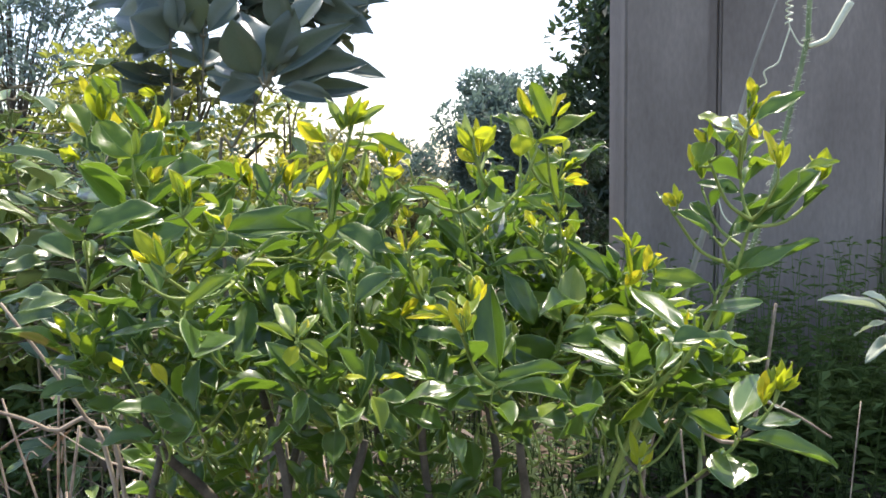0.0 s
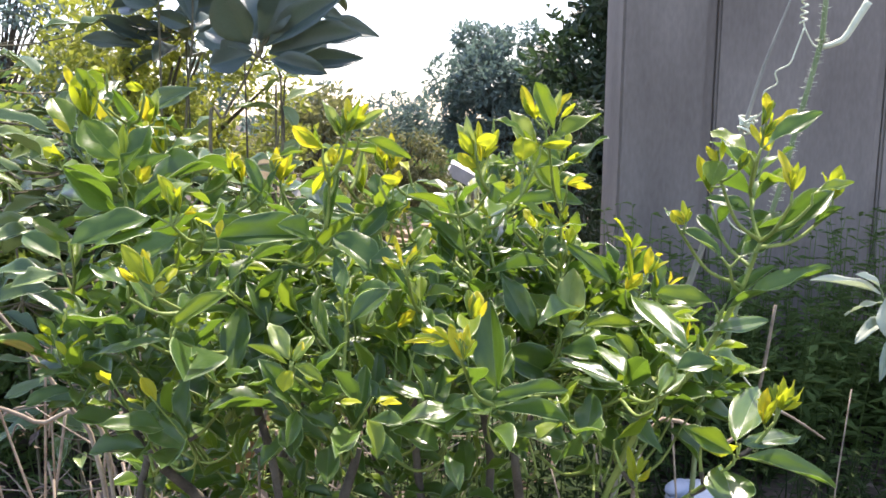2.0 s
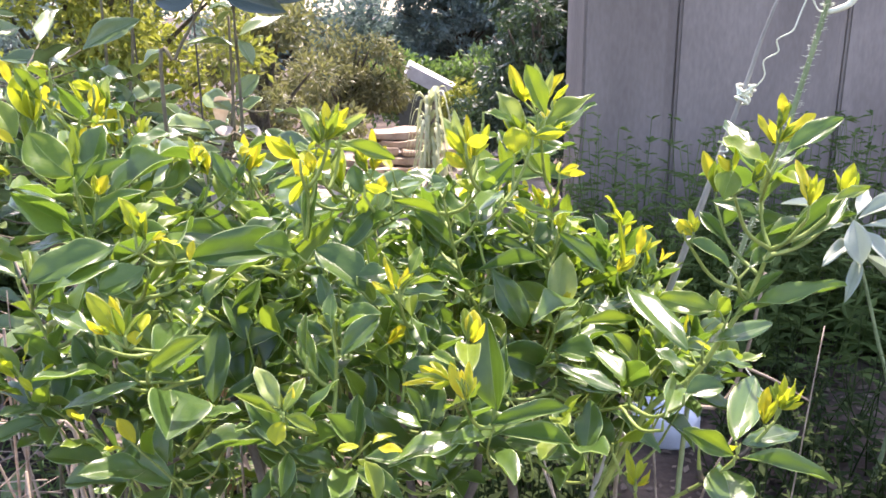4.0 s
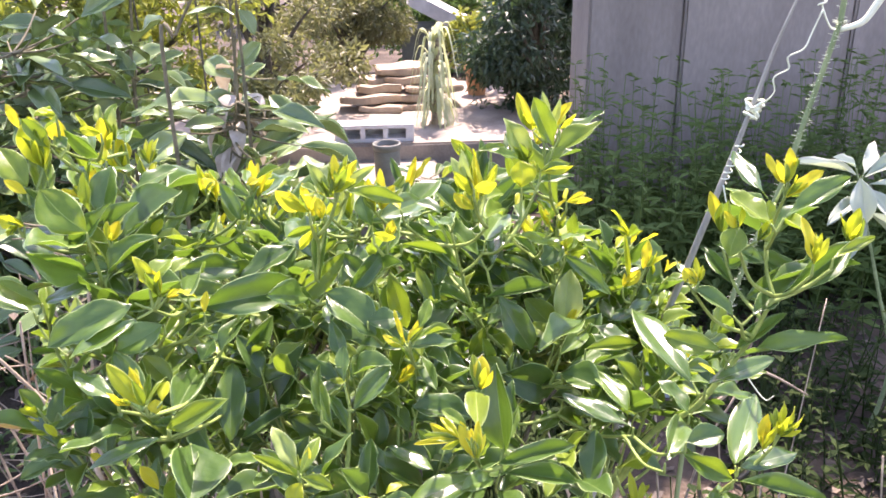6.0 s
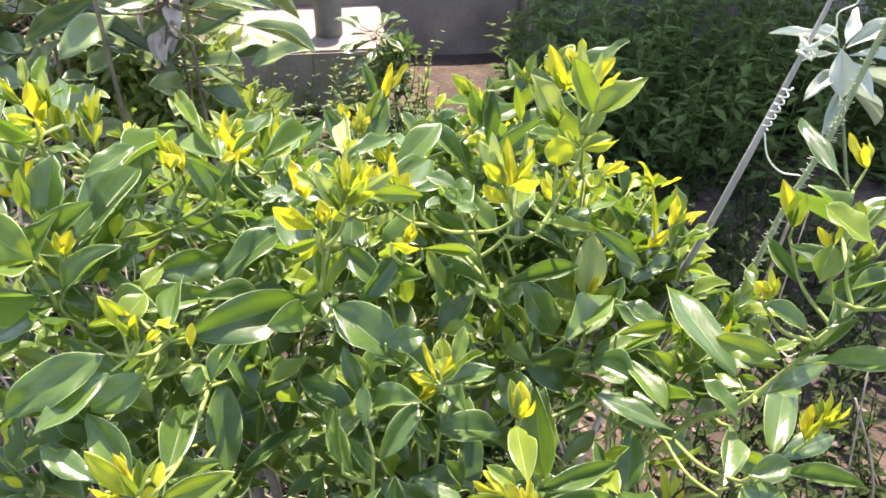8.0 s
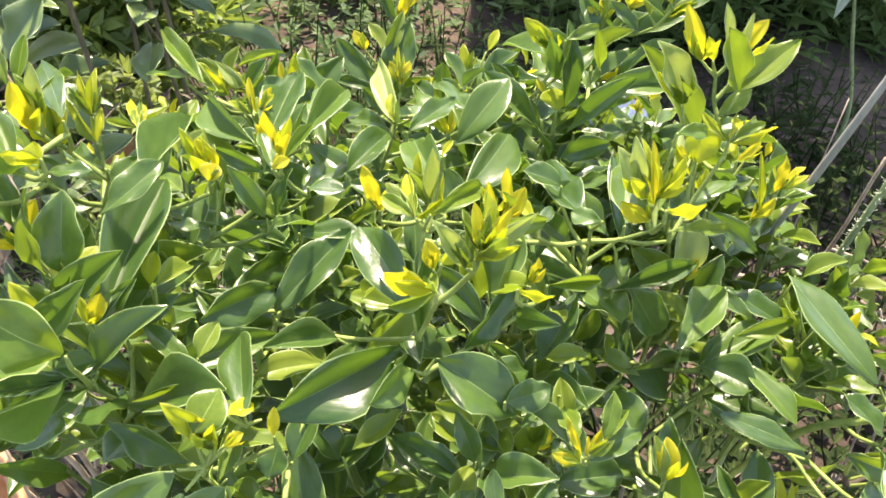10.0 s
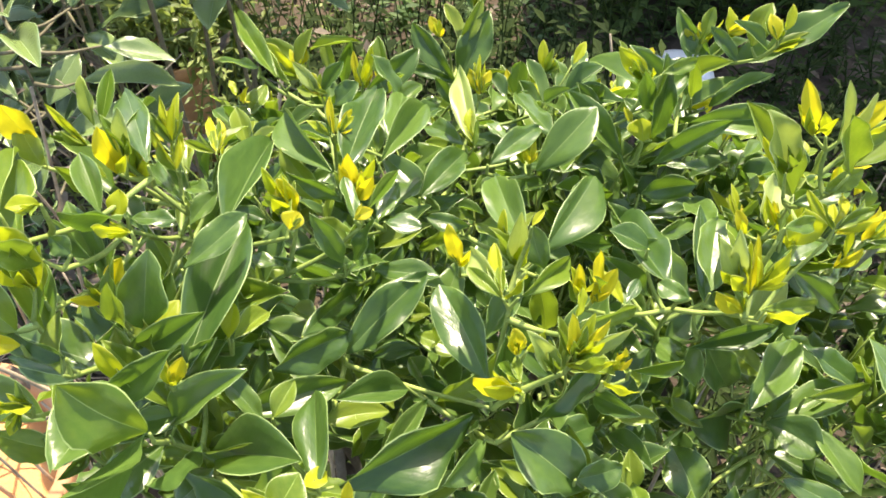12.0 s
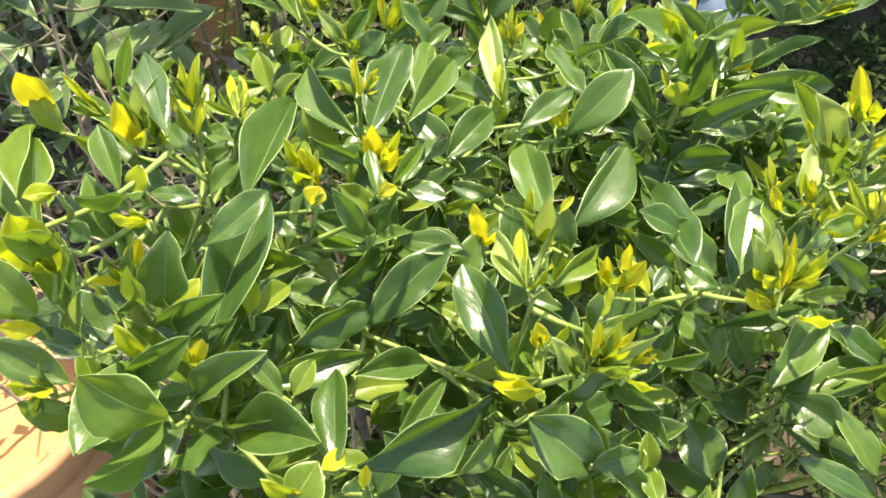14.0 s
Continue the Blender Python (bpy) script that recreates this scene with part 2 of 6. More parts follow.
# ---- leaf shapes ----
def leaf_arrays(kind, seed, fine=True):
    """A citrus leaf along +y, one long and one wide, its face to +z: rib, blade and a thin turned margin."""
    r = random.Random(seed)
    cols = [-1, -0.955, -0.5, -0.017, 0.017, 0.5, 0.955, 1] if fine else [-1, -0.88, 0, 0.88, 1]
    rows = 12 if fine else 5
    fold, curl = (r.uniform(0.04, 0.2), r.uniform(-0.05, 0.12)) if kind == "s" else (r.uniform(0.08, 0.4), r.uniform(-0.1, 0.2)) if kind in "ylg" else (r.uniform(0.28, 0.72), r.uniform(-0.1, 0.34))
    twist, sway = r.uniform(-0.5, 0.5), r.uniform(-0.08, 0.08)
    wave, phase = r.uniform(0.02, 0.085), r.uniform(0, 6)
    beat, lop = r.uniform(8, 13), r.uniform(-0.1, 0.1)
    peak = {"y": 1.15, "k": 1.05, "g": 0.9, "l": 1.05}.get(kind, r.uniform(0.95, 1.3))
    blunt = 0.72 if kind in "yl" else r.uniform(0.66, 0.86)
    bite = r.uniform(0.25, 0.8) if r.random() < 0.45 and fine and kind in "dk" else None
    side, deep = r.choice((-1, 1)), r.uniform(0.15, 0.45)
    verts, faces, slots = [], [], []
    for i in range(rows):
        t = i / (rows - 1)
        t = t + 0.12 * math.sin(2 * math.pi * t) / -6.283 * (1 if fine else 0)
        s = 0.03 + 0.97 * t
        half = 0.5 * max(math.sin(math.pi * min(1.0, t ** peak)), 0) ** blunt
        half = max(half, 0.03 if t < 0.5 else 0.02)
        a = twist * (t - 0.4)
        for u in cols:
            h = half
            if bite and u * side > 0.8:
                h *= 1 - deep * math.exp(-((t - bite) / 0.07) ** 2)
            x = u * h * (1 + lop * (1 if u > 0 else -1))
            z = fold * abs(x) * 0.9 - curl * 0.9 * t * t + wave * math.sin(beat * t + phase + (2 if u > 0 else 0)) * u * u
            if abs(u) == 1:
                z -= 0.012
            verts.append((x * math.cos(a) - z * math.sin(a) * 0.4 + sway * math.sin(math.pi * t), s, z + x * math.sin(a)))
    nc = len(cols)
    for i in range(rows - 1):
        for k in range(nc - 1):
            a = i * nc + k
            faces.append((a, a + 1, a + 1 + nc, a + nc))
            edge = k in (0, nc - 2)
            slots.append(1 if edge else (2 if fine and k == 3 else 0))
    return verts, faces, slots


LEAF_MESH = {}
for kind_of_leaf in "dkglys":
    for seed in range(8):
        v, f, s = leaf_arrays(kind_of_leaf, seed * 7 + ord(kind_of_leaf))
        me = bpy.data.meshes.new("leaf")
        me.from_pydata(v, [], f)
        for m in MATS[kind_of_leaf]:
            me.materials.append(m)
        me.polygons.foreach_set("material_index", s)
        me.polygons.foreach_set("use_smooth", [True] * len(f))
        LEAF_MESH[kind_of_leaf, seed] = me
FACING = {"d": (0, -0.55, 0.85), "k": (0, -0.7, 0.7), "g": (0, -0.8, 0.6), "l": (0, -0.95, 0.25), "y": (0, -1.0, 0.0), "s": (0.14, -0.3, 0.95)}


def leaf_matrix(base, tip, width, facing, roll=0.0, depth=None):
    """From a leaf's base, tip, width and the way its face looks to its place."""
    y = tip - base
    length = y.length
    y.normalize()
    z = facing - y * facing.dot(y)
    if z.length < 0.05:
        z = Vector((0, -1, 0)) - y * -y.y
    z.normalize()
    z = Matrix.Rotation(roll, 3, y) @ z
    x = y.cross(z)
    m = Matrix((x, y, z)).transposed().to_4x4()
    m.translation = base
    return m @ Matrix.Diagonal((width, length, depth or (width + length) / 2, 1))


# ---- ground ----
def ground_height(x, y):
    h = 0.02 * noise.noise((x * 2.3, y * 2.3, 0)) + 0.05 * noise.noise((x * 0.5, y * 0.5, 3))
    return GROUND + h


gx = [-60, -30, -15, -8] + [-5 + 0.2 * i for i in range(51)] + [8, 15, 30, 60]
gy = [-40, -15, -6] + [-2 + 0.2 * i for i in range(51)] + [10, 13, 18, 30, 60, 120]
gv = [(x, y, ground_height(x, y) if abs(x) < 6 and -3 < y < 9 else GROUND) for y in gy for x in gx]
gf = [(j * len(gx) + i, j * len(gx) + i + 1, (j + 1) * len(gx) + i + 1, (j + 1) * len(gx) + i) for j in range(len(gy) - 1) for i in range(len(gx) - 1)]
tagged(mesh_object("ground", gv, gf, [soil]), "brown garden soil with dry litter, dappled with sun", "ground", kind="structure")

# two low concrete terraces behind the bush
bm = bmesh.new()
box(bm, -2.6, 4.64, GROUND - 0.1, 0.12, 5.44, -0.365, 0.012)
tagged(part("terrace_low", bm, slab), "low sunlit tan concrete terrace edge", "terrace", kind="structure")
bm = bmesh.new()
box(bm, -3.0, 5.4, GROUND - 0.1, 0.99, 7.5, -0.255, 0.012)
tagged(part("terrace_high", bm, slab), "pale concrete step behind the low terrace", "terrace", kind="structure")


# ---- grey boundary wall on the right ----
def wall_panel(name, x0, x1, y0, y1, top, label):
    b = bmesh.new()
    box(b, x0, y0, GROUND - 0.1, x1, y1, top, 0.015)
    return tagged(part(name, b, grey), label, "wall", kind="structure")


wall_panel("wall_pier", 0.995, 1.49, 4.98, 5.5, 4.4, "grey rendered pier with a rounded corner, in shade")
wall_panel("wall_joint", 1.487, 1.563, 5.045, 5.4, 4.4, "dark recessed joint between two grey wall panels")
wall_panel("wall_panel_east", 1.56, 2.52, 5.02, 5.45, 4.4, "grey rendered wall panel with water stains, in shade")
wall_panel("wall_joint_far", 2.517, 2.583, 5.075, 5.4, 4.4, "dark recessed joint between two grey wall panels")
wall_panel("wall_return_east", 2.58, 5.2, 5.06, 5.5, 4.4, "darker grey wall running on to the side")

# ---- the citrus bush ----
bush = thing("citrus_bush", (-0.08, 1.15, GROUND), "leafy citrus bush with dark glossy leaves and bright yellow new shoots", "bush")
BASE = Vector((-0.08, 1.15, GROUND))


def in_bush(ob):
    ob.parent = bush
    ob.matrix_parent_inverse = Matrix.Translation(-BASE)
    return ob


# stems from the ground, and where each one forks
FORKS = [Vector(p) for p in ((-0.36, 1.02, 0.47), (-0.26, 1.16, 0.50), (-0.2, 1.34, 0.47), (-0.1, 1.04, 0.47), (-0.04, 1.2, 0.52), (0.06, 1.34, 0.46),
                             (0.1, 1.08, 0.45), (-0.42, 1.24, 0.45), (0.2, 1.06, 0.36), (-0.15, 1.5, 0.42))]
RIGHT_LIMB = [Vector(p) for p in ((0.2, 1.06, 0.36), (0.256, 1.03, 0.52), (0.298, 0.995, 0.585), (0.322, 0.98, 0.64), (0.34, 0.965, 0.69), (0.353, 0.95, 0.75))]
for i, f in enumerate(FORKS):
    foot = Vector((-0.12 + 0.2 * math.sin(i * 2.4) + 0.3 * (f.x + 0.1), 1.17 + 0.12 * math.cos(i * 1.9), GROUND - 0.03))
    bends = [foot.lerp(f, q) + Vector((0.045 * math.sin(i * 5 + q * 9), 0.05 * math.cos(i * 3 + q * 7), 0.03 * math.sin(i * 7))) for q in (0.25, 0.5, 0.72, 0.88)]
    girth = 0.017 if i % 3 == 0 else (0.008 if i % 3 == 1 else 0.011)
    v, fc = tube(smooth_line([foot, *bends, f]), (girth, 0.0055), 8)
    in_bush(mesh_object("stem", v, fc, [bark]))

v, fc = tube(smooth_line(RIGHT_LIMB), (0.0044, 0.0022), 8)
in_bush(mesh_object("stem", v, fc, [twig_green]))
LINES = [smooth_line(RIGHT_LIMB, 8)[12:]]
STEM_LEAVES, OUTER = [], []
for i, p in enumerate(LINES[0][4::3]):
    way = Vector((math.cos(i * 2.6), 0.5 * math.sin(i * 2.6) - 0.1, 0.75)).normalized()
    STEM_LEAVES.append((p, p + way * (0.075 - 0.003 * i), 0.027 - 0.001 * i))


def twig(leaves, crown=False):
    """A twig of the bush with its leaves: (base, tip, width, kind) each."""
    bases = [Vector(q[:3]) for q in leaves]
    top = sum(bases, Vector()) / len(bases)
    top.z -= 0.012
    fork, near = None, 9.0
    for p in FORKS + [p for q in LINES for p in q]:
        v = top - p
        if v.z < 0.025:
            continue
        cost = v.length * (1.0 + 0.9 * (1 - v.z / v.length)) + (0.08 if p.z < 0.53 else 0)
        if cost < near:
            fork, near = p, cost
    first = fork.z < 0.53
    knee = top.lerp(fork, 0.45) + Vector((0, 0.015, -0.03)) * min(1.0, (top - fork).length * 5)
    v, f = tube(smooth_line([fork, knee, top]), (0.0038 if first else 0.0025, 0.0016), 6)
    line = smooth_line([fork, knee, top], 10)
    LINES.append(line[8::2])
    for b in bases:
        q = min(line[len(line) // 3:], key=lambda p: (p - b).length + 0.6 * max(0, p.z - b.z + 0.012))
        if (q - b).length > 0.003:
            bow = q.lerp(b, 0.5) + Vector((0, 0, -0.04 * (q - b).length))
            tube(smooth_line([q, bow, b], 3), (0.0018, 0.0011), 5, v, f)
    stem = in_bush(mesh_object("branch", v, f, [bark, twig_green], slots=[0 if first and i < 36 else 1 for i in range(len(f))]))
    for i, q in enumerate(leaves):
        b, t, w, k = Vector(q[:3]), Vector(q[3:6]), q[6], q[7]
        if k == "k" and (t - b).length < 0.03:
            k = "l"
        if (t - b).length > 0.15:
            t = b + (t - b).normalized() * 0.15
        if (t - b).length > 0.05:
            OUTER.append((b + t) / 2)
        ob = new("leaf", LEAF_MESH[k, rnd.randrange(8)])
        ob.parent = stem
        loose = 0.08 if k == "s" else 0.45
        face = Vector(FACING[k]) + Vector((rnd.uniform(-loose, loose), rnd.uniform(-0.2, 0.2), rnd.uniform(-0.1, 0.2)))
        if crown and k != "s":
            face = Vector((-0.1, -0.5, 0.85)) + Vector((rnd.uniform(-0.35, 0.35), rnd.uniform(-0.25, 0.25), rnd.uniform(-0.1, 0.2)))
        if k in "yl":
            face = (Vector((0, -1.0, -0.1)) if rnd.random() < 0.6 else Vector((0, -0.5, 0.85))) + Vector((rnd.uniform(-0.3, 0.3), 0, rnd.uniform(-0.1, 0.1)))
        elif k == "s":
            face = (Vector((-0.03, -0.06, 1.0)) if crown else Vector((0.09, -0.33, 0.94))) + Vector((rnd.uniform(-0.06, 0.06), rnd.uniform(-0.06, 0.06), 0))
        elif crown:
            face = (Vector((-0.08, -0.42, 0.9)) if (abs(b.x + 0.11) > 0.19 and b.z < 0.7) or rnd.random() < 0.45 else Vector((-0.1, -0.76, 0.64))) + Vector((rnd.uniform(-0.35, 0.35), rnd.uniform(-0.2, 0.2), rnd.uniform(-0.1, 0.15)))
        ob.matrix_basis = leaf_matrix(b, t, max(w * 0.96, 0.006), face, rnd.uniform(-0.2, 0.2) * (loose / 0.45))
    # small folded leaves round each new shoot
    for q in leaves:
        if q[7] not in "ylg" or rnd.random() < 0.2:
            continue
        b, t = Vector(q[:3]), Vector(q[3:6])
        L = min((t - b).length, 0.06)
        for j in range(rnd.randint(3, 6)):
            way = (t - b).normalized() + Vector((rnd.uniform(-0.75, 0.75), rnd.uniform(-0.75, 0.75), rnd.uniform(-0.1, 0.5)))
            k = rnd.choice("lllkky" if q[7] == "y" else "llkkk")
            ob = new("leaf", LEAF_MESH[k, rnd.randrange(8)])
            ob.parent = stem
            size = max(0.014, L * rnd.uniform(0.45, 0.85))
            ob.matrix_basis = leaf_matrix(b, b + way.normalized() * size, size * rnd.uniform(0.2, 0.32), Vector(FACING[k]) + Vector((rnd.uniform(-0.8, 0.8), 0, 0)), rnd.uniform(-0.5, 0.5))
    # older leaves down the twig
    n = max(2, min(9, int((top - fork).length / 0.028)))
    for j in range(n):
        p = line[int(len(line) * (0.3 + 0.66 * j / n))]
        a = j * 2.4 + rnd.uniform(-0.5, 0.5)
        way = Vector((math.cos(a), math.sin(a) + 0.1, rnd.uniform(0.15, 1.4))).normalized()
        size = rnd.uniform(0.055, 0.095) * (1.05 - 0.45 * j / n)
        if p.z > 0.6 or (p.z > 0.54 and rnd.random() < 0.35):
            STEM_LEAVES.append((p, p + way * size, size * rnd.uniform(0.27, 0.4)))


twig([
    (0.345, 0.970, 0.818, 0.311, 0.994, 0.861, 0.028, 'd'),
    (0.346, 0.970, 0.817, 0.349, 0.982, 0.846, 0.016, 'k'),
])
twig([
    (0.168, 1.190, 0.588, 0.128, 1.206, 0.634, 0.035, 'k'),
])
twig([
    (0.350, 0.980, 0.492, 0.294, 0.992, 0.522, 0.029, 'k'),
])
twig([
    (-0.478, 1.080, 0.701, -0.536, 1.100, 0.735, 0.037, 'd'),
    (-0.474, 1.080, 0.696, -0.445, 1.088, 0.711, 0.023, 'd'),
])
twig([
    (-0.360, 1.200, 0.814, -0.428, 1.320, 0.758, 0.019, 's'),
])
twig([
    (-0.275, 1.560, 0.626, -0.239, 1.572, 0.660, 0.015, 'k'),
])
twig([
    (0.195, 1.190, 0.541, 0.229, 1.200, 0.610, 0.040, 'd'),
])
twig([
    (0.069, 1.160, 0.619, 0.112, 1.190, 0.641, 0.029, 'd'),
])
twig([
    (0.292, 1.300, 0.683, 0.261, 1.276, 0.735, 0.005, 'l'),
    (0.294, 1.300, 0.684, 0.317, 1.319, 0.685, 0.004, 'k'),
])

# the crown, shoot by shoot
twig([
    (-0.411, 1.211, 0.888, -0.419, 1.235, 0.916, 0.012, 'k'),
    (-0.406, 1.210, 0.889, -0.397, 1.244, 0.915, 0.012, 'k'),
    (-0.394, 1.210, 0.876, -0.384, 1.278, 0.865, 0.015, 'd'),
    (-0.417, 1.202, 0.878, -0.440, 1.214, 0.909, 0.006, 'l'),
], True)
twig([
    (-0.372, 1.179, 0.877, -0.400, 1.266, 0.879, 0.026, 's'),
], True)
twig([
    (-0.372, 1.256, 0.828, -0.380, 1.281, 0.858, 0.006, 'l'),
    (-0.371, 1.258, 0.830, -0.367, 1.285, 0.858, 0.011, 'l'),
    (-0.371, 1.240, 0.812, -0.392, 1.264, 0.844, 0.007, 'l'),
], True)
twig([
    (-0.342, 1.266, 0.805, -0.353, 1.319, 0.803, 0.009, 'l'),
    (-0.345, 1.279, 0.793, -0.343, 1.328, 0.789, 0.007, 'l'),
    (-0.337, 1.265, 0.798, -0.331, 1.288, 0.795, 0.006, 'g'),
], True)
twig([
    (-0.327, 1.161, 0.822, -0.294, 1.328, 0.795, 0.037, 'd'),
], True)
twig([
    (-0.432, 1.084, 0.934, -0.446, 1.161, 0.923, 0.019, 'k'),
    (-0.427, 1.077, 0.910, -0.442, 1.149, 0.916, 0.037, 'k'),
], True)
twig([
    (-0.307, 1.497, 0.700, -0.358, 1.626, 0.700, 0.025, 'k'),
    (-0.294, 1.501, 0.689, -0.347, 1.604, 0.683, 0.019, 'k'),
], True)
twig([
    (-0.329, 1.525, 0.698, -0.382, 1.572, 0.676, 0.015, 'k'),
], True)
twig([
    (-0.292, 1.622, 0.604, -0.333, 1.646, 0.641, 0.027, 'l'),
    (-0.295, 1.632, 0.617, -0.283, 1.647, 0.636, 0.023, 'y'),
    (-0.293, 1.627, 0.611, -0.270, 1.662, 0.655, 0.020, 'k'),
], True)
twig([
    (-0.248, 1.623, 0.602, -0.259, 1.657, 0.646, 0.020, 'k'),
    (-0.236, 1.613, 0.591, -0.221, 1.610, 0.671, 0.019, 'd'),
], True)
twig([
    (-0.278, 1.645, 0.631, -0.216, 1.612, 0.673, 0.013, 'k'),
], True)
twig([
    (-0.212, 1.573, 0.624, -0.219, 1.602, 0.660, 0.011, 'y'),
    (-0.210, 1.572, 0.624, -0.197, 1.585, 0.640, 0.013, 'y'),
], True)
twig([
    (-0.211, 1.533, 0.663, -0.198, 1.560, 0.697, 0.018, 'l'),
], True)
twig([
    (-0.187, 1.616, 0.592, -0.189, 1.635, 0.616, 0.011, 'y'),
    (-0.183, 1.622, 0.600, -0.176, 1.641, 0.624, 0.010, 'l'),
    (-0.199, 1.609, 0.583, -0.171, 1.623, 0.602, 0.011, 'l'),
], True)
twig([
    (-0.258, 1.450, 0.714, -0.286, 1.472, 0.744, 0.015, 'g'),
    (-0.257, 1.448, 0.712, -0.268, 1.465, 0.733, 0.014, 'l'),
    (-0.258, 1.450, 0.715, -0.231, 1.473, 0.741, 0.017, 'd'),
    (-0.251, 1.451, 0.715, -0.272, 1.455, 0.721, 0.010, 'y'),
    (-0.245, 1.442, 0.705, -0.220, 1.447, 0.733, 0.028, 'd'),
], True)
twig([
    (-0.235, 1.269, 0.774, -0.199, 1.389, 0.764, 0.042, 'd'),
    (-0.244, 1.267, 0.773, -0.290, 1.373, 0.760, 0.033, 'd'),
    (-0.240, 1.261, 0.746, -0.284, 1.254, 0.787, 0.016, 'd'),
], True)
twig([
    (-0.190, 1.359, 0.708, -0.169, 1.473, 0.704, 0.026, 'd'),
    (-0.195, 1.348, 0.728, -0.176, 1.388, 0.723, 0.017, 'k'),
], True)
twig([
    (-0.243, 1.316, 0.776, -0.245, 1.339, 0.802, 0.008, 'y'),
    (-0.240, 1.316, 0.776, -0.225, 1.332, 0.793, 0.010, 'y'),
    (-0.246, 1.315, 0.775, -0.267, 1.325, 0.788, 0.009, 'l'),
], True)
twig([
    (-0.203, 1.295, 0.756, -0.150, 1.395, 0.741, 0.032, 'd'),
], True)
twig([
    (-0.108, 1.377, 0.698, -0.145, 1.444, 0.675, 0.026, 'd'),
    (-0.101, 1.357, 0.713, -0.103, 1.480, 0.724, 0.026, 'g'),
], True)
twig([
    (-0.164, 1.294, 0.708, -0.107, 1.359, 0.713, 0.035, 'd'),
], True)
twig([
    (-0.079, 1.629, 0.576, -0.137, 1.686, 0.640, 0.033, 'd'),
    (-0.076, 1.631, 0.579, -0.034, 1.684, 0.658, 0.049, 'd'),
    (-0.080, 1.631, 0.578, -0.153, 1.642, 0.605, 0.019, 'd'),
    (-0.080, 1.610, 0.554, -0.111, 1.627, 0.593, 0.020, 'd'),
], True)
twig([
    (-0.100, 1.671, 0.625, -0.113, 1.689, 0.648, 0.016, 'y'),
    (-0.075, 1.659, 0.615, -0.038, 1.693, 0.669, 0.023, 'k'),
], True)
twig([
    (-0.145, 1.616, 0.551, -0.101, 1.628, 0.553, 0.023, 's'),
], True)
twig([
    (-0.082, 1.452, 0.704, -0.092, 1.477, 0.722, 0.013, 'y'),
    (-0.079, 1.452, 0.705, -0.069, 1.467, 0.726, 0.011, 'y'),
    (-0.085, 1.457, 0.709, -0.080, 1.485, 0.735, 0.008, 'l'),
], True)
twig([
    (-0.056, 1.506, 0.632, -0.042, 1.557, 0.632, 0.028, 'd'),
], True)
twig([
    (0.032, 1.598, 0.615, 0.031, 1.626, 0.649, 0.015, 'l'),
    (0.029, 1.597, 0.612, 0.059, 1.605, 0.634, 0.011, 'k'),
    (0.029, 1.597, 0.612, 0.048, 1.611, 0.636, 0.007, 'l'),
], True)
twig([
    (0.027, 1.610, 0.572, 0.004, 1.641, 0.601, 0.012, 'g'),
    (0.000, 1.612, 0.566, -0.012, 1.638, 0.593, 0.012, 'y'),
    (0.005, 1.609, 0.564, 0.005, 1.629, 0.587, 0.014, 'l'),
], True)
twig([
    (-0.015, 1.361, 0.718, -0.039, 1.455, 0.700, 0.030, 'd'),
], True)
twig([
    (-0.047, 1.310, 0.718, 0.016, 1.348, 0.771, 0.044, 'd'),
    (-0.055, 1.303, 0.737, -0.050, 1.321, 0.756, 0.008, 'y'),
    (-0.058, 1.303, 0.736, -0.070, 1.322, 0.751, 0.008, 'k'),
], True)
twig([
    (-0.014, 1.432, 0.705, 0.004, 1.411, 0.742, 0.016, 'd'),
], True)
twig([
    (-0.102, 1.281, 0.761, -0.043, 1.339, 0.752, 0.025, 'd'),
], True)
twig([
    (-0.065, 1.357, 0.717, -0.084, 1.392, 0.717, 0.015, 's'),
], True)
twig([
    (0.064, 1.361, 0.777, 0.036, 1.455, 0.753, 0.025, 'd'),
    (0.075, 1.343, 0.763, 0.080, 1.352, 0.823, 0.014, 'd'),
], True)
twig([
    (0.073, 1.384, 0.668, 0.013, 1.412, 0.748, 0.031, 'd'),
], True)
twig([
    (0.054, 1.329, 0.706, 0.006, 1.408, 0.739, 0.029, 'd'),
    (0.068, 1.333, 0.731, 0.071, 1.349, 0.749, 0.038, 'k'),
    (0.074, 1.320, 0.708, 0.135, 1.297, 0.787, 0.024, 'd'),
], True)
twig([
    (0.081, 1.349, 0.748, 0.055, 1.344, 0.813, 0.021, 'd'),
    (0.059, 1.347, 0.741, 0.052, 1.362, 0.754, 0.008, 'y'),
    (0.080, 1.338, 0.728, 0.081, 1.340, 0.808, 0.024, 'd'),
], True)
twig([
    (0.072, 1.344, 0.808, 0.116, 1.361, 0.812, 0.015, 'k'),
], True)
twig([
    (0.113, 1.340, 0.748, 0.219, 1.330, 0.758, 0.034, 'd'),
], True)
twig([
    (0.134, 1.416, 0.767, 0.130, 1.439, 0.792, 0.019, 'd'),
    (0.142, 1.423, 0.780, 0.129, 1.439, 0.791, 0.009, 'y'),
    (0.143, 1.424, 0.782, 0.143, 1.437, 0.800, 0.009, 'y'),
    (0.142, 1.424, 0.782, 0.166, 1.429, 0.805, 0.009, 'l'),
    (0.148, 1.425, 0.787, 0.156, 1.442, 0.815, 0.016, 'k'),
], True)
twig([
    (0.169, 1.422, 0.794, 0.193, 1.426, 0.817, 0.013, 'y'),
    (0.172, 1.419, 0.791, 0.172, 1.438, 0.817, 0.014, 'l'),
], True)
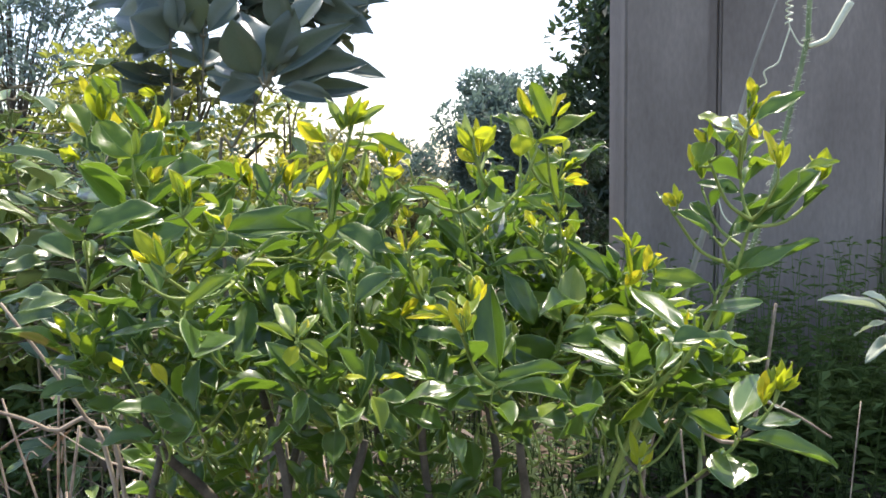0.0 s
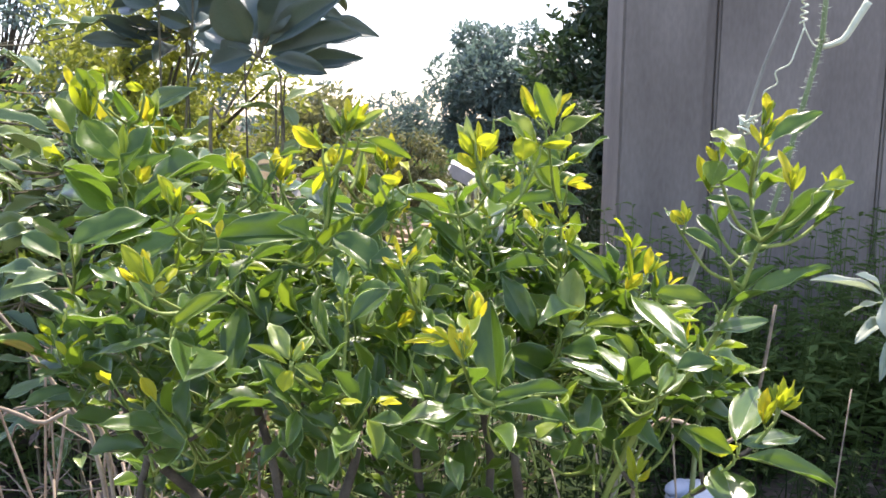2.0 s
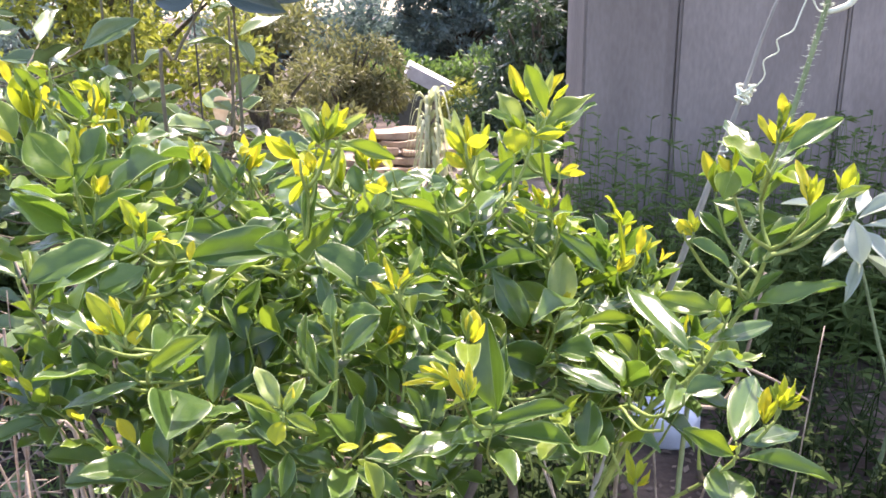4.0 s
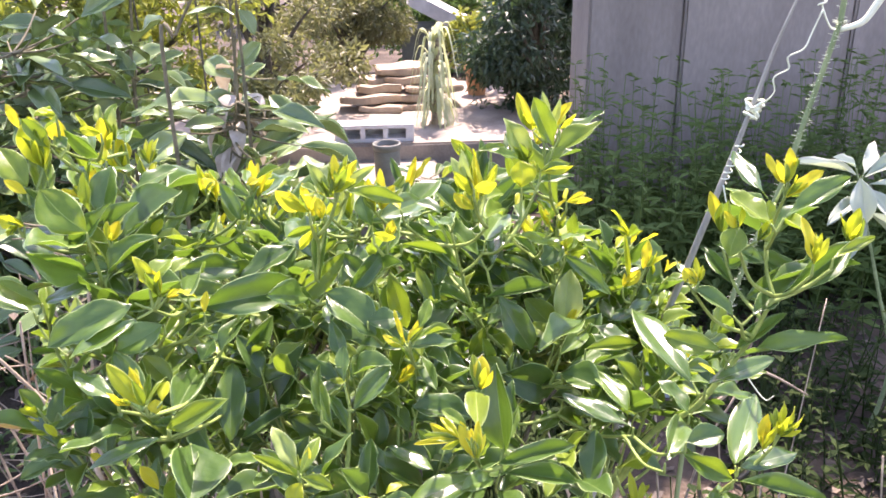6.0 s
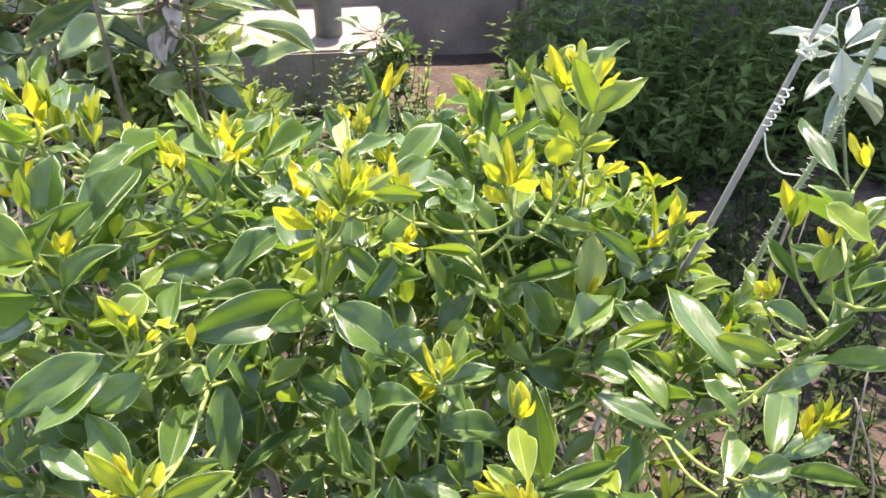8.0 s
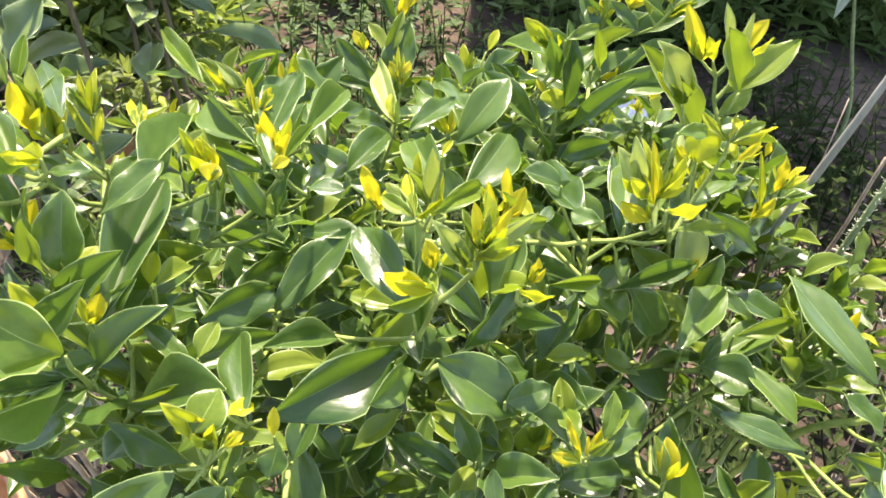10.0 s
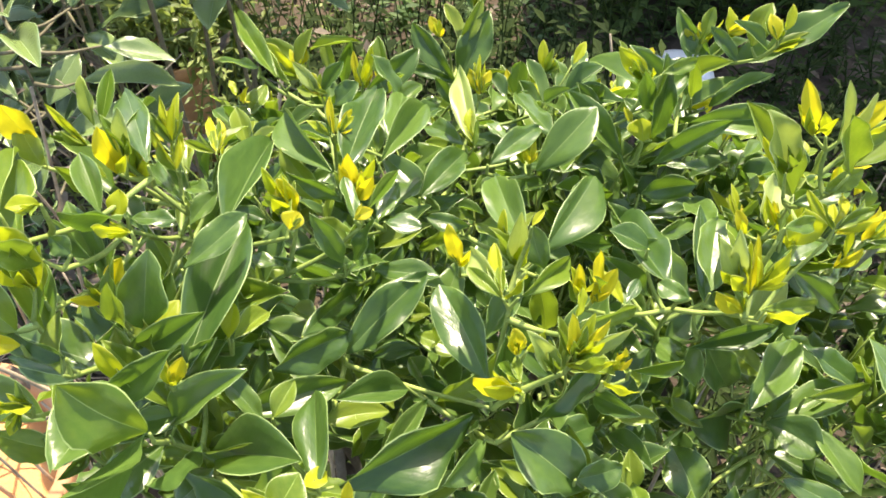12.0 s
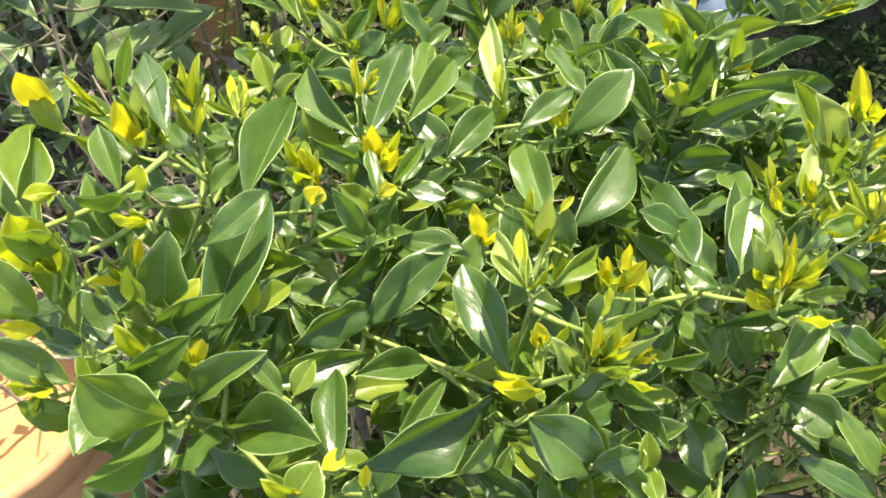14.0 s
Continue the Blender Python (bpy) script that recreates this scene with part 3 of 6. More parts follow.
twig([
    (0.180, 1.387, 0.803, 0.195, 1.407, 0.842, 0.028, 'k'),
    (0.195, 1.378, 0.804, 0.231, 1.374, 0.827, 0.016, 'g'),
], True)
twig([
    (0.189, 1.363, 0.828, 0.184, 1.381, 0.847, 0.014, 'y'),
    (0.196, 1.366, 0.837, 0.202, 1.378, 0.859, 0.014, 'k'),
], True)
twig([
    (0.148, 1.372, 0.738, 0.201, 1.369, 0.787, 0.019, 'd'),
    (0.128, 1.381, 0.730, 0.151, 1.378, 0.741, 0.009, 'y'),
    (0.132, 1.386, 0.737, 0.120, 1.406, 0.753, 0.009, 'd'),
    (0.129, 1.378, 0.748, 0.117, 1.369, 0.800, 0.014, 'k'),
], True)
twig([
    (0.170, 1.216, 0.764, 0.110, 1.220, 0.867, 0.038, 'k'),
], True)
twig([
    (0.149, 1.144, 0.865, 0.122, 1.144, 0.927, 0.027, 'k'),
    (0.138, 1.147, 0.843, 0.163, 1.148, 0.865, 0.016, 'k'),
], True)
twig([
    (0.085, 1.318, 0.711, 0.140, 1.308, 0.713, 0.012, 's'),
], True)
twig([
    (-0.385, 1.143, 0.864, -0.409, 1.101, 0.915, 0.017, 'd'),
    (-0.391, 1.141, 0.861, -0.390, 1.158, 0.876, 0.017, 'k'),
    (-0.389, 1.151, 0.853, -0.353, 1.145, 0.854, 0.015, 's'),
], True)
twig([
    (-0.362, 1.082, 0.914, -0.384, 1.080, 0.920, 0.012, 'l'),
], True)
twig([
    (-0.416, 1.074, 0.902, -0.434, 1.058, 0.938, 0.020, 'k'),
    (-0.401, 1.079, 0.900, -0.412, 1.085, 0.910, 0.015, 'd'),
], True)
twig([
    (-0.426, 1.072, 0.865, -0.417, 1.081, 0.908, 0.017, 'k'),
], True)
twig([
    (-0.376, 1.077, 0.820, -0.365, 1.098, 0.873, 0.036, 'd'),
    (-0.393, 1.083, 0.829, -0.385, 1.094, 0.883, 0.014, 'd'),
    (-0.386, 1.074, 0.821, -0.387, 1.078, 0.872, 0.015, 'k'),
    (-0.368, 1.075, 0.817, -0.353, 1.096, 0.826, 0.015, 'k'),
    (-0.369, 1.062, 0.810, -0.382, 1.085, 0.829, 0.016, 'k'),
], True)
twig([
    (-0.353, 1.047, 0.797, -0.313, 1.179, 0.813, 0.043, 'd'),
    (-0.362, 1.046, 0.799, -0.387, 1.071, 0.799, 0.025, 's'),
    (-0.357, 1.037, 0.772, -0.388, 1.031, 0.774, 0.021, 'd'),
    (-0.361, 1.050, 0.788, -0.346, 1.069, 0.764, 0.009, 'k'),
], True)
twig([
    (-0.359, 1.188, 0.801, -0.336, 1.210, 0.815, 0.018, 'd'),
], True)
twig([
    (-0.277, 1.158, 0.822, -0.270, 1.169, 0.831, 0.019, 'y'),
    (-0.279, 1.176, 0.810, -0.286, 1.239, 0.803, 0.013, 'k'),
], True)
twig([
    (-0.288, 1.176, 0.759, -0.323, 1.191, 0.758, 0.015, 's'),
], True)
twig([
    (-0.324, 1.085, 0.789, -0.319, 1.107, 0.803, 0.015, 'l'),
    (-0.321, 1.084, 0.789, -0.299, 1.122, 0.769, 0.018, 'k'),
    (-0.330, 1.089, 0.759, -0.292, 1.165, 0.739, 0.020, 'd'),
], True)
twig([
    (-0.256, 1.241, 0.729, -0.246, 1.269, 0.753, 0.009, 'k'),
], True)
twig([
    (-0.228, 1.164, 0.824, -0.213, 1.169, 0.828, 0.011, 'y'),
    (-0.218, 1.169, 0.828, -0.191, 1.206, 0.833, 0.011, 'k'),
    (-0.225, 1.162, 0.823, -0.234, 1.204, 0.831, 0.015, 'd'),
], True)
twig([
    (-0.230, 1.158, 0.779, -0.215, 1.163, 0.823, 0.016, 'd'),
    (-0.238, 1.157, 0.779, -0.261, 1.167, 0.828, 0.019, 'd'),
    (-0.246, 1.153, 0.774, -0.198, 1.197, 0.737, 0.016, 'd'),
], True)
twig([
    (-0.202, 1.225, 0.752, -0.170, 1.214, 0.753, 0.023, 's'),
], True)
twig([
    (-0.208, 1.263, 0.707, -0.184, 1.313, 0.710, 0.022, 's'),
], True)
twig([
    (-0.242, 1.192, 0.707, -0.295, 1.180, 0.763, 0.017, 'd'),
], True)
twig([
    (-0.215, 1.190, 0.729, -0.159, 1.172, 0.741, 0.027, 'd'),
], True)
twig([
    (-0.244, 1.115, 0.709, -0.169, 1.174, 0.739, 0.037, 'd'),
], True)
twig([
    (-0.137, 1.032, 0.778, -0.169, 1.119, 0.798, 0.037, 'd'),
    (-0.131, 1.032, 0.748, -0.121, 1.060, 0.817, 0.017, 'd'),
], True)
twig([
    (-0.277, 1.128, 0.723, -0.227, 1.208, 0.680, 0.031, 'd'),
], True)
twig([
    (-0.123, 1.227, 0.737, -0.163, 1.238, 0.741, 0.018, 'd'),
    (-0.130, 1.240, 0.719, -0.167, 1.261, 0.669, 0.016, 'k'),
], True)
twig([
    (-0.098, 1.182, 0.767, -0.119, 1.226, 0.748, 0.025, 'k'),
    (-0.090, 1.164, 0.778, -0.102, 1.264, 0.773, 0.035, 'd'),
], True)
twig([
    (-0.080, 1.156, 0.774, -0.001, 1.250, 0.774, 0.038, 'd'),
    (-0.101, 1.141, 0.781, -0.102, 1.145, 0.841, 0.018, 'g'),
], True)
twig([
    (-0.129, 1.066, 0.842, -0.142, 1.130, 0.822, 0.019, 'g'),
    (-0.119, 1.062, 0.847, -0.066, 1.106, 0.834, 0.017, 'k'),
], True)
twig([
    (-0.118, 1.095, 0.812, -0.124, 1.145, 0.797, 0.010, 'k'),
], True)
twig([
    (-0.099, 1.124, 0.849, -0.089, 1.132, 0.858, 0.006, 'l'),
], True)
twig([
    (0.018, 1.109, 0.783, 0.011, 1.236, 0.740, 0.039, 'd'),
    (0.025, 1.088, 0.795, 0.008, 1.111, 0.788, 0.019, 'd'),
], True)
twig([
    (0.004, 1.200, 0.730, -0.047, 1.189, 0.756, 0.018, 'd'),
], True)
twig([
    (0.040, 1.168, 0.690, -0.010, 1.172, 0.745, 0.022, 'd'),
], True)
twig([
    (0.063, 1.121, 0.755, 0.094, 1.199, 0.757, 0.040, 'd'),
], True)
twig([
    (0.062, 1.075, 0.803, 0.089, 1.177, 0.778, 0.027, 'k'),
], True)
twig([
    (0.086, 1.085, 0.778, 0.159, 1.106, 0.751, 0.015, 'k'),
], True)
twig([
    (0.044, 1.031, 0.853, 0.067, 1.020, 0.861, 0.016, 'k'),
], True)
twig([
    (0.103, 1.206, 0.737, 0.099, 1.266, 0.716, 0.029, 'd'),
], True)
twig([
    (0.040, 1.196, 0.738, 0.094, 1.232, 0.724, 0.017, 'd'),
], True)
twig([
    (0.061, 1.292, 0.697, 0.107, 1.272, 0.728, 0.028, 'd'),
    (0.054, 1.276, 0.680, 0.121, 1.284, 0.682, 0.021, 's'),
], True)
twig([
    (0.166, 1.268, 0.666, 0.144, 1.308, 0.686, 0.012, 'l'),
], True)
twig([
    (0.139, 1.234, 0.717, 0.138, 1.261, 0.739, 0.009, 'l'),
    (0.142, 1.244, 0.711, 0.162, 1.252, 0.705, 0.009, 'y'),
], True)
twig([
    (0.179, 1.244, 0.694, 0.216, 1.313, 0.694, 0.038, 'g'),
    (0.188, 1.232, 0.690, 0.199, 1.251, 0.713, 0.019, 'k'),
    (0.194, 1.231, 0.715, 0.193, 1.224, 0.749, 0.019, 'k'),
    (0.190, 1.228, 0.688, 0.177, 1.244, 0.692, 0.007, 'y'),
], True)
twig([
    (0.067, 1.082, 0.880, 0.102, 1.095, 0.870, 0.014, 'k'),
], True)
twig([
    (0.127, 1.105, 0.847, 0.157, 1.148, 0.842, 0.011, 'l'),
], True)
twig([
    (0.167, 1.143, 0.795, 0.203, 1.166, 0.789, 0.010, 'y'),
], True)
twig([
    (0.141, 1.159, 0.735, 0.201, 1.182, 0.738, 0.020, 's'),
], True)
twig([
    (0.274, 1.257, 0.572, 0.339, 1.278, 0.575, 0.027, 's'),
], True)
twig([
    (0.172, 1.172, 0.712, 0.232, 1.162, 0.657, 0.025, 'd'),
], True)
twig([
    (-0.037, 1.072, 0.817, -0.049, 1.096, 0.829, 0.011, 'k'),
    (-0.029, 1.082, 0.802, -0.012, 1.105, 0.803, 0.011, 's'),
], True)
twig([
    (-0.089, 1.029, 0.867, -0.083, 1.045, 0.879, 0.010, 'k'),
    (-0.095, 1.021, 0.859, -0.034, 1.058, 0.832, 0.018, 'k'),
], True)
twig([
    (-0.415, 1.043, 0.841, -0.452, 1.052, 0.865, 0.020, 'd'),
    (-0.417, 1.033, 0.836, -0.423, 1.067, 0.860, 0.017, 'k'),
], True)
twig([
    (-0.386, 1.052, 0.785, -0.410, 0.977, 0.836, 0.051, 'd'),
    (-0.395, 1.049, 0.811, -0.468, 1.069, 0.809, 0.014, 's'),
    (-0.387, 1.044, 0.806, -0.400, 1.051, 0.840, 0.014, 'l'),
], True)
twig([
    (-0.364, 1.020, 0.765, -0.411, 0.979, 0.762, 0.037, 's'),
    (-0.380, 1.023, 0.772, -0.408, 0.955, 0.826, 0.033, 'd'),
    (-0.361, 1.028, 0.769, -0.397, 1.028, 0.767, 0.013, 's'),
], True)
twig([
    (-0.349, 1.032, 0.737, -0.369, 0.970, 0.788, 0.022, 'd'),
    (-0.346, 1.029, 0.718, -0.273, 0.992, 0.773, 0.046, 'd'),
], True)
twig([
    (-0.349, 1.070, 0.752, -0.335, 1.084, 0.757, 0.012, 'k'),
], True)
twig([
    (-0.329, 1.064, 0.720, -0.240, 1.083, 0.720, 0.030, 'd'),
], True)
twig([
    (-0.294, 1.031, 0.764, -0.278, 1.055, 0.775, 0.018, 'k'),
], True)
twig([
    (-0.299, 1.081, 0.749, -0.241, 1.125, 0.729, 0.035, 'd'),
], True)
twig([
    (-0.263, 0.979, 0.761, -0.268, 1.054, 0.765, 0.035, 'd'),
    (-0.253, 0.984, 0.745, -0.144, 1.023, 0.750, 0.047, 'd'),
    (-0.273, 0.974, 0.769, -0.256, 0.992, 0.757, 0.015, 'k'),
], True)
twig([
    (-0.253, 1.062, 0.730, -0.193, 1.078, 0.710, 0.027, 'd'),
], True)
twig([
    (-0.218, 1.153, 0.638, -0.176, 1.138, 0.642, 0.030, 'd'),
], True)
twig([
    (-0.190, 1.124, 0.633, -0.155, 1.096, 0.668, 0.027, 'd'),
], True)
twig([
    (-0.125, 1.009, 0.825, -0.152, 1.030, 0.788, 0.011, 'l'),
], True)
twig([
    (-0.123, 1.017, 0.742, -0.067, 0.977, 0.714, 0.050, 'd'),
    (-0.142, 1.014, 0.738, -0.172, 0.968, 0.766, 0.030, 'd'),
], True)
twig([
    (-0.037, 1.031, 0.792, 0.014, 1.048, 0.771, 0.013, 'k'),
], True)
twig([
    (-0.066, 1.012, 0.813, -0.043, 1.000, 0.811, 0.012, 'k'),
], True)
twig([
    (0.052, 1.151, 0.644, 0.060, 1.079, 0.671, 0.044, 'd'),
], True)
twig([
    (0.079, 1.129, 0.683, 0.126, 1.108, 0.607, 0.040, 'd'),
], True)
twig([
    (0.080, 1.094, 0.583, 0.161, 1.114, 0.543, 0.054, 'd'),
], True)
twig([
    (0.197, 1.152, 0.623, 0.129, 1.079, 0.634, 0.042, 'd'),
    (0.204, 1.146, 0.624, 0.253, 1.104, 0.611, 0.032, 'd'),
], True)
twig([
    (0.164, 1.089, 0.585, 0.247, 1.107, 0.608, 0.040, 'd'),
    (0.157, 1.086, 0.584, 0.199, 1.044, 0.586, 0.043, 'd'),
], True)
twig([
    (0.197, 1.070, 0.595, 0.224, 1.005, 0.586, 0.037, 'd'),
], True)
twig([
    (0.157, 1.070, 0.556, 0.226, 1.019, 0.557, 0.032, 's'),
], True)
twig([
    (-0.019, 0.990, 0.671, -0.020, 1.017, 0.695, 0.020, 'k'),
], True)
twig([
    (0.064, 1.009, 0.587, 0.051, 1.061, 0.602, 0.046, 'd'),
], True)
twig([
    (0.121, 1.035, 0.527, 0.156, 1.086, 0.530, 0.026, 's'),
], True)
twig([
    (-0.076, 0.984, 0.721, -0.038, 0.989, 0.724, 0.027, 'd'),
], True)
twig([
    (-0.345, 1.027, 0.703, -0.374, 1.001, 0.701, 0.032, 's'),
], True)
twig([
    (-0.433, 1.015, 0.833, -0.458, 1.014, 0.845, 0.017, 'l'),
    (-0.439, 1.012, 0.834, -0.444, 0.997, 0.829, 0.009, 'l'),
], True)

# the front of the bush and its side limb
twig([
    (-0.462, 1.110, 0.915, -0.470, 1.108, 0.944, 0.011, 'y'),
])
twig([
    (-0.427, 1.071, 0.880, -0.433, 1.075, 0.937, 0.034, 'l'),
    (-0.438, 1.049, 0.864, -0.465, 1.063, 0.909, 0.034, 'k'),
])
twig([
    (-0.460, 1.222, 0.864, -0.473, 1.220, 0.905, 0.023, 'y'),
    (-0.459, 1.211, 0.851, -0.468, 1.225, 0.886, 0.020, 'k'),
])
twig([
    (-0.410, 1.090, 0.934, -0.426, 1.082, 0.941, 0.012, 'l'),
])
twig([
    (-0.394, 1.092, 0.840, -0.382, 1.102, 0.868, 0.014, 'y'),
    (-0.395, 1.091, 0.837, -0.417, 1.082, 0.851, 0.008, 'y'),
])
twig([
    (-0.436, 1.042, 0.860, -0.454, 1.035, 0.878, 0.013, 'y'),
])
twig([
    (-0.359, 0.989, 0.833, -0.402, 1.000, 0.877, 0.045, 'k'),
])
twig([
    (-0.395, 1.182, 0.868, -0.399, 1.185, 0.909, 0.019, 'y'),
    (-0.388, 1.187, 0.879, -0.385, 1.193, 0.919, 0.012, 'g'),
])
twig([
    (-0.394, 1.219, 0.827, -0.396, 1.226, 0.878, 0.039, 'y'),
])
twig([
    (-0.350, 1.113, 0.838, -0.305, 1.147, 0.858, 0.025, 'd'),
])
twig([
    (-0.277, 1.203, 0.792, -0.298, 1.206, 0.839, 0.011, 'l'),
    (-0.276, 1.201, 0.790, -0.286, 1.206, 0.829, 0.019, 'y'),
    (-0.276, 1.201, 0.790, -0.290, 1.203, 0.820, 0.012, 'y'),
])
twig([
    (-0.226, 1.214, 0.791, -0.230, 1.223, 0.839, 0.015, 'y'),
    (-0.226, 1.215, 0.794, -0.238, 1.220, 0.830, 0.009, 'y'),
    (-0.224, 1.216, 0.796, -0.209, 1.225, 0.830, 0.011, 'l'),
    (-0.224, 1.214, 0.792, -0.220, 1.220, 0.819, 0.015, 'y'),
])
twig([
    (-0.346, 1.256, 0.746, -0.326, 1.293, 0.796, 0.032, 'd'),
    (-0.367, 1.246, 0.729, -0.381, 1.261, 0.760, 0.024, 'k'),
])
twig([
    (-0.356, 1.042, 0.802, -0.347, 1.050, 0.823, 0.013, 'y'),
    (-0.359, 1.041, 0.804, -0.360, 1.046, 0.824, 0.008, 'l'),
])
twig([
    (-0.258, 1.278, 0.721, -0.294, 1.302, 0.771, 0.026, 'k'),
])
twig([
    (-0.407, 1.073, 0.780, -0.476, 1.099, 0.795, 0.051, 's'),
])
twig([
    (-0.364, 1.022, 0.768, -0.467, 1.040, 0.752, 0.019, 'd'),
])
twig([
    (-0.443, 1.035, 0.733, -0.489, 1.039, 0.760, 0.025, 'k'),
])
twig([
    (-0.302, 0.933, 0.777, -0.379, 0.893, 0.754, 0.037, 'd'),
    (-0.300, 0.926, 0.763, -0.352, 0.877, 0.751, 0.027, 's'),
    (-0.280, 0.944, 0.780, -0.286, 0.950, 0.805, 0.015, 'y'),
    (-0.279, 0.945, 0.777, -0.303, 0.950, 0.821, 0.015, 'l'),
    (-0.274, 0.944, 0.777, -0.261, 0.949, 0.783, 0.009, 'y'),
    (-0.289, 0.944, 0.796, -0.272, 0.964, 0.813, 0.030, 'k'),
])
twig([
    (-0.276, 0.930, 0.754, -0.318, 0.911, 0.736, 0.031, 'd'),
])
twig([
    (-0.245, 0.967, 0.747, -0.242, 0.975, 0.768, 0.009, 'y'),
])
twig([
    (-0.238, 0.979, 0.693, -0.214, 1.011, 0.721, 0.023, 'd'),
    (-0.227, 0.998, 0.712, -0.179, 1.061, 0.722, 0.017, 'd'),
    (-0.257, 0.972, 0.687, -0.247, 0.991, 0.704, 0.025, 'd'),
])
twig([
    (-0.271, 0.830, 0.722, -0.302, 0.840, 0.762, 0.017, 'l'),
    (-0.270, 0.833, 0.726, -0.284, 0.844, 0.756, 0.010, 'y'),
    (-0.282, 0.828, 0.726, -0.301, 0.826, 0.740, 0.008, 'y'),
    (-0.261, 0.829, 0.714, -0.262, 0.835, 0.726, 0.014, 'y'),
    (-0.269, 0.828, 0.724, -0.256, 0.852, 0.741, 0.005, 'k'),
    (-0.256, 0.834, 0.724, -0.254, 0.849, 0.737, 0.012, 'k'),
])
twig([
    (-0.303, 0.851, 0.717, -0.351, 0.879, 0.732, 0.022, 's'),
])
twig([
    (-0.268, 0.890, 0.672, -0.259, 0.972, 0.682, 0.032, 'd'),
    (-0.268, 0.868, 0.671, -0.207, 0.849, 0.714, 0.026, 'k'),
    (-0.279, 0.876, 0.657, -0.341, 0.840, 0.650, 0.021, 's'),
])
twig([
    (-0.235, 0.961, 0.587, -0.237, 1.025, 0.652, 0.036, 'd'),
    (-0.222, 0.958, 0.594, -0.172, 0.995, 0.610, 0.017, 'd'),
])
twig([
    (-0.304, 0.875, 0.670, -0.341, 0.800, 0.697, 0.021, 'd'),
])
twig([
    (-0.251, 0.877, 0.647, -0.235, 0.800, 0.637, 0.060, 'd'),
])
twig([
    (0.127, 1.174, 0.879, 0.109, 1.182, 0.925, 0.016, 'y'),
    (0.150, 1.170, 0.879, 0.172, 1.169, 0.915, 0.016, 'y'),
    (0.146, 1.169, 0.872, 0.141, 1.177, 0.927, 0.012, 'g'),
    (0.147, 1.169, 0.876, 0.161, 1.172, 0.919, 0.011, 'g'),
    (0.135, 1.171, 0.880, 0.128, 1.175, 0.900, 0.010, 'l'),
])
twig([
    (0.160, 1.167, 0.881, 0.179, 1.165, 0.901, 0.008, 'l'),
])
twig([
    (0.122, 1.178, 0.835, 0.094, 1.190, 0.892, 0.032, 'g'),
    (0.127, 1.161, 0.816, 0.180, 1.165, 0.824, 0.016, 'd'),
])
twig([
    (0.106, 1.108, 0.827, 0.105, 1.115, 0.858, 0.033, 'l'),
])
twig([
    (0.052, 1.064, 0.828, 0.049, 1.076, 0.879, 0.011, 'y'),
    (0.055, 1.065, 0.833, 0.073, 1.071, 0.868, 0.011, 'l'),
    (0.046, 1.067, 0.834, 0.022, 1.077, 0.876, 0.016, 'g'),
    (0.044, 1.068, 0.836, 0.033, 1.078, 0.884, 0.013, 'g'),
    (0.046, 1.054, 0.821, 0.023, 1.059, 0.839, 0.015, 'y'),
    (0.059, 1.073, 0.826, 0.084, 1.097, 0.830, 0.019, 'k'),
])
twig([
    (0.070, 1.361, 0.786, 0.036, 1.368, 0.822, 0.019, 'l'),
])
twig([
    (-0.041, 1.763, 0.605, -0.017, 1.777, 0.680, 0.017, 'y'),
    (-0.031, 1.768, 0.621, 0.009, 1.777, 0.679, 0.017, 'y'),
    (-0.043, 1.751, 0.609, -0.069, 1.789, 0.678, 0.019, 'd'),
])
twig([
    (-0.100, 0.997, 0.871, -0.101, 1.004, 0.904, 0.012, 'y'),
    (-0.100, 0.997, 0.871, -0.078, 1.003, 0.897, 0.010, 'y'),
    (-0.103, 0.996, 0.865, -0.061, 1.001, 0.891, 0.013, 'g'),
    (-0.109, 0.993, 0.860, -0.130, 0.998, 0.900, 0.014, 'g'),
    (-0.097, 0.997, 0.870, -0.089, 1.004, 0.903, 0.008, 'l'),
])
twig([
    (-0.147, 1.139, 0.789, -0.158, 1.147, 0.829, 0.014, 'y'),
])
twig([
    (-0.123, 1.031, 0.824, -0.126, 1.036, 0.847, 0.014, 'y'),
    (-0.117, 1.030, 0.829, -0.102, 1.039, 0.838, 0.018, 'k'),
])
twig([
    (-0.129, 0.989, 0.847, -0.162, 0.988, 0.872, 0.019, 'y'),
])
twig([
    (-0.059, 1.075, 0.817, -0.044, 1.082, 0.844, 0.015, 'y'),
    (-0.065, 1.074, 0.815, -0.077, 1.082, 0.849, 0.010, 'l'),
    (-0.055, 1.079, 0.826, -0.059, 1.087, 0.863, 0.010, 'y'),
    (-0.071, 1.077, 0.822, -0.073, 1.084, 0.853, 0.010, 'y'),
])
twig([
    (-0.053, 1.027, 0.800, -0.045, 1.032, 0.820, 0.012, 'y'),
])
twig([
    (-0.075, 1.143, 0.772, -0.087, 1.163, 0.806, 0.025, 'd'),
])
twig([
    (0.011, 1.149, 0.784, -0.019, 1.162, 0.799, 0.028, 'd'),
])
twig([
    (0.060, 1.138, 0.725, 0.015, 1.174, 0.768, 0.027, 'd'),
    (0.075, 1.134, 0.718, 0.089, 1.226, 0.749, 0.023, 's'),
])
twig([
    (0.132, 1.205, 0.728, 0.121, 1.213, 0.753, 0.015, 'y'),
    (0.163, 1.202, 0.732, 0.143, 1.214, 0.767, 0.008, 'l'),
    (0.158, 1.205, 0.741, 0.151, 1.212, 0.762, 0.009, 'y'),
])
twig([
    (0.169, 1.202, 0.736, 0.178, 1.207, 0.761, 0.008, 'l'),
])
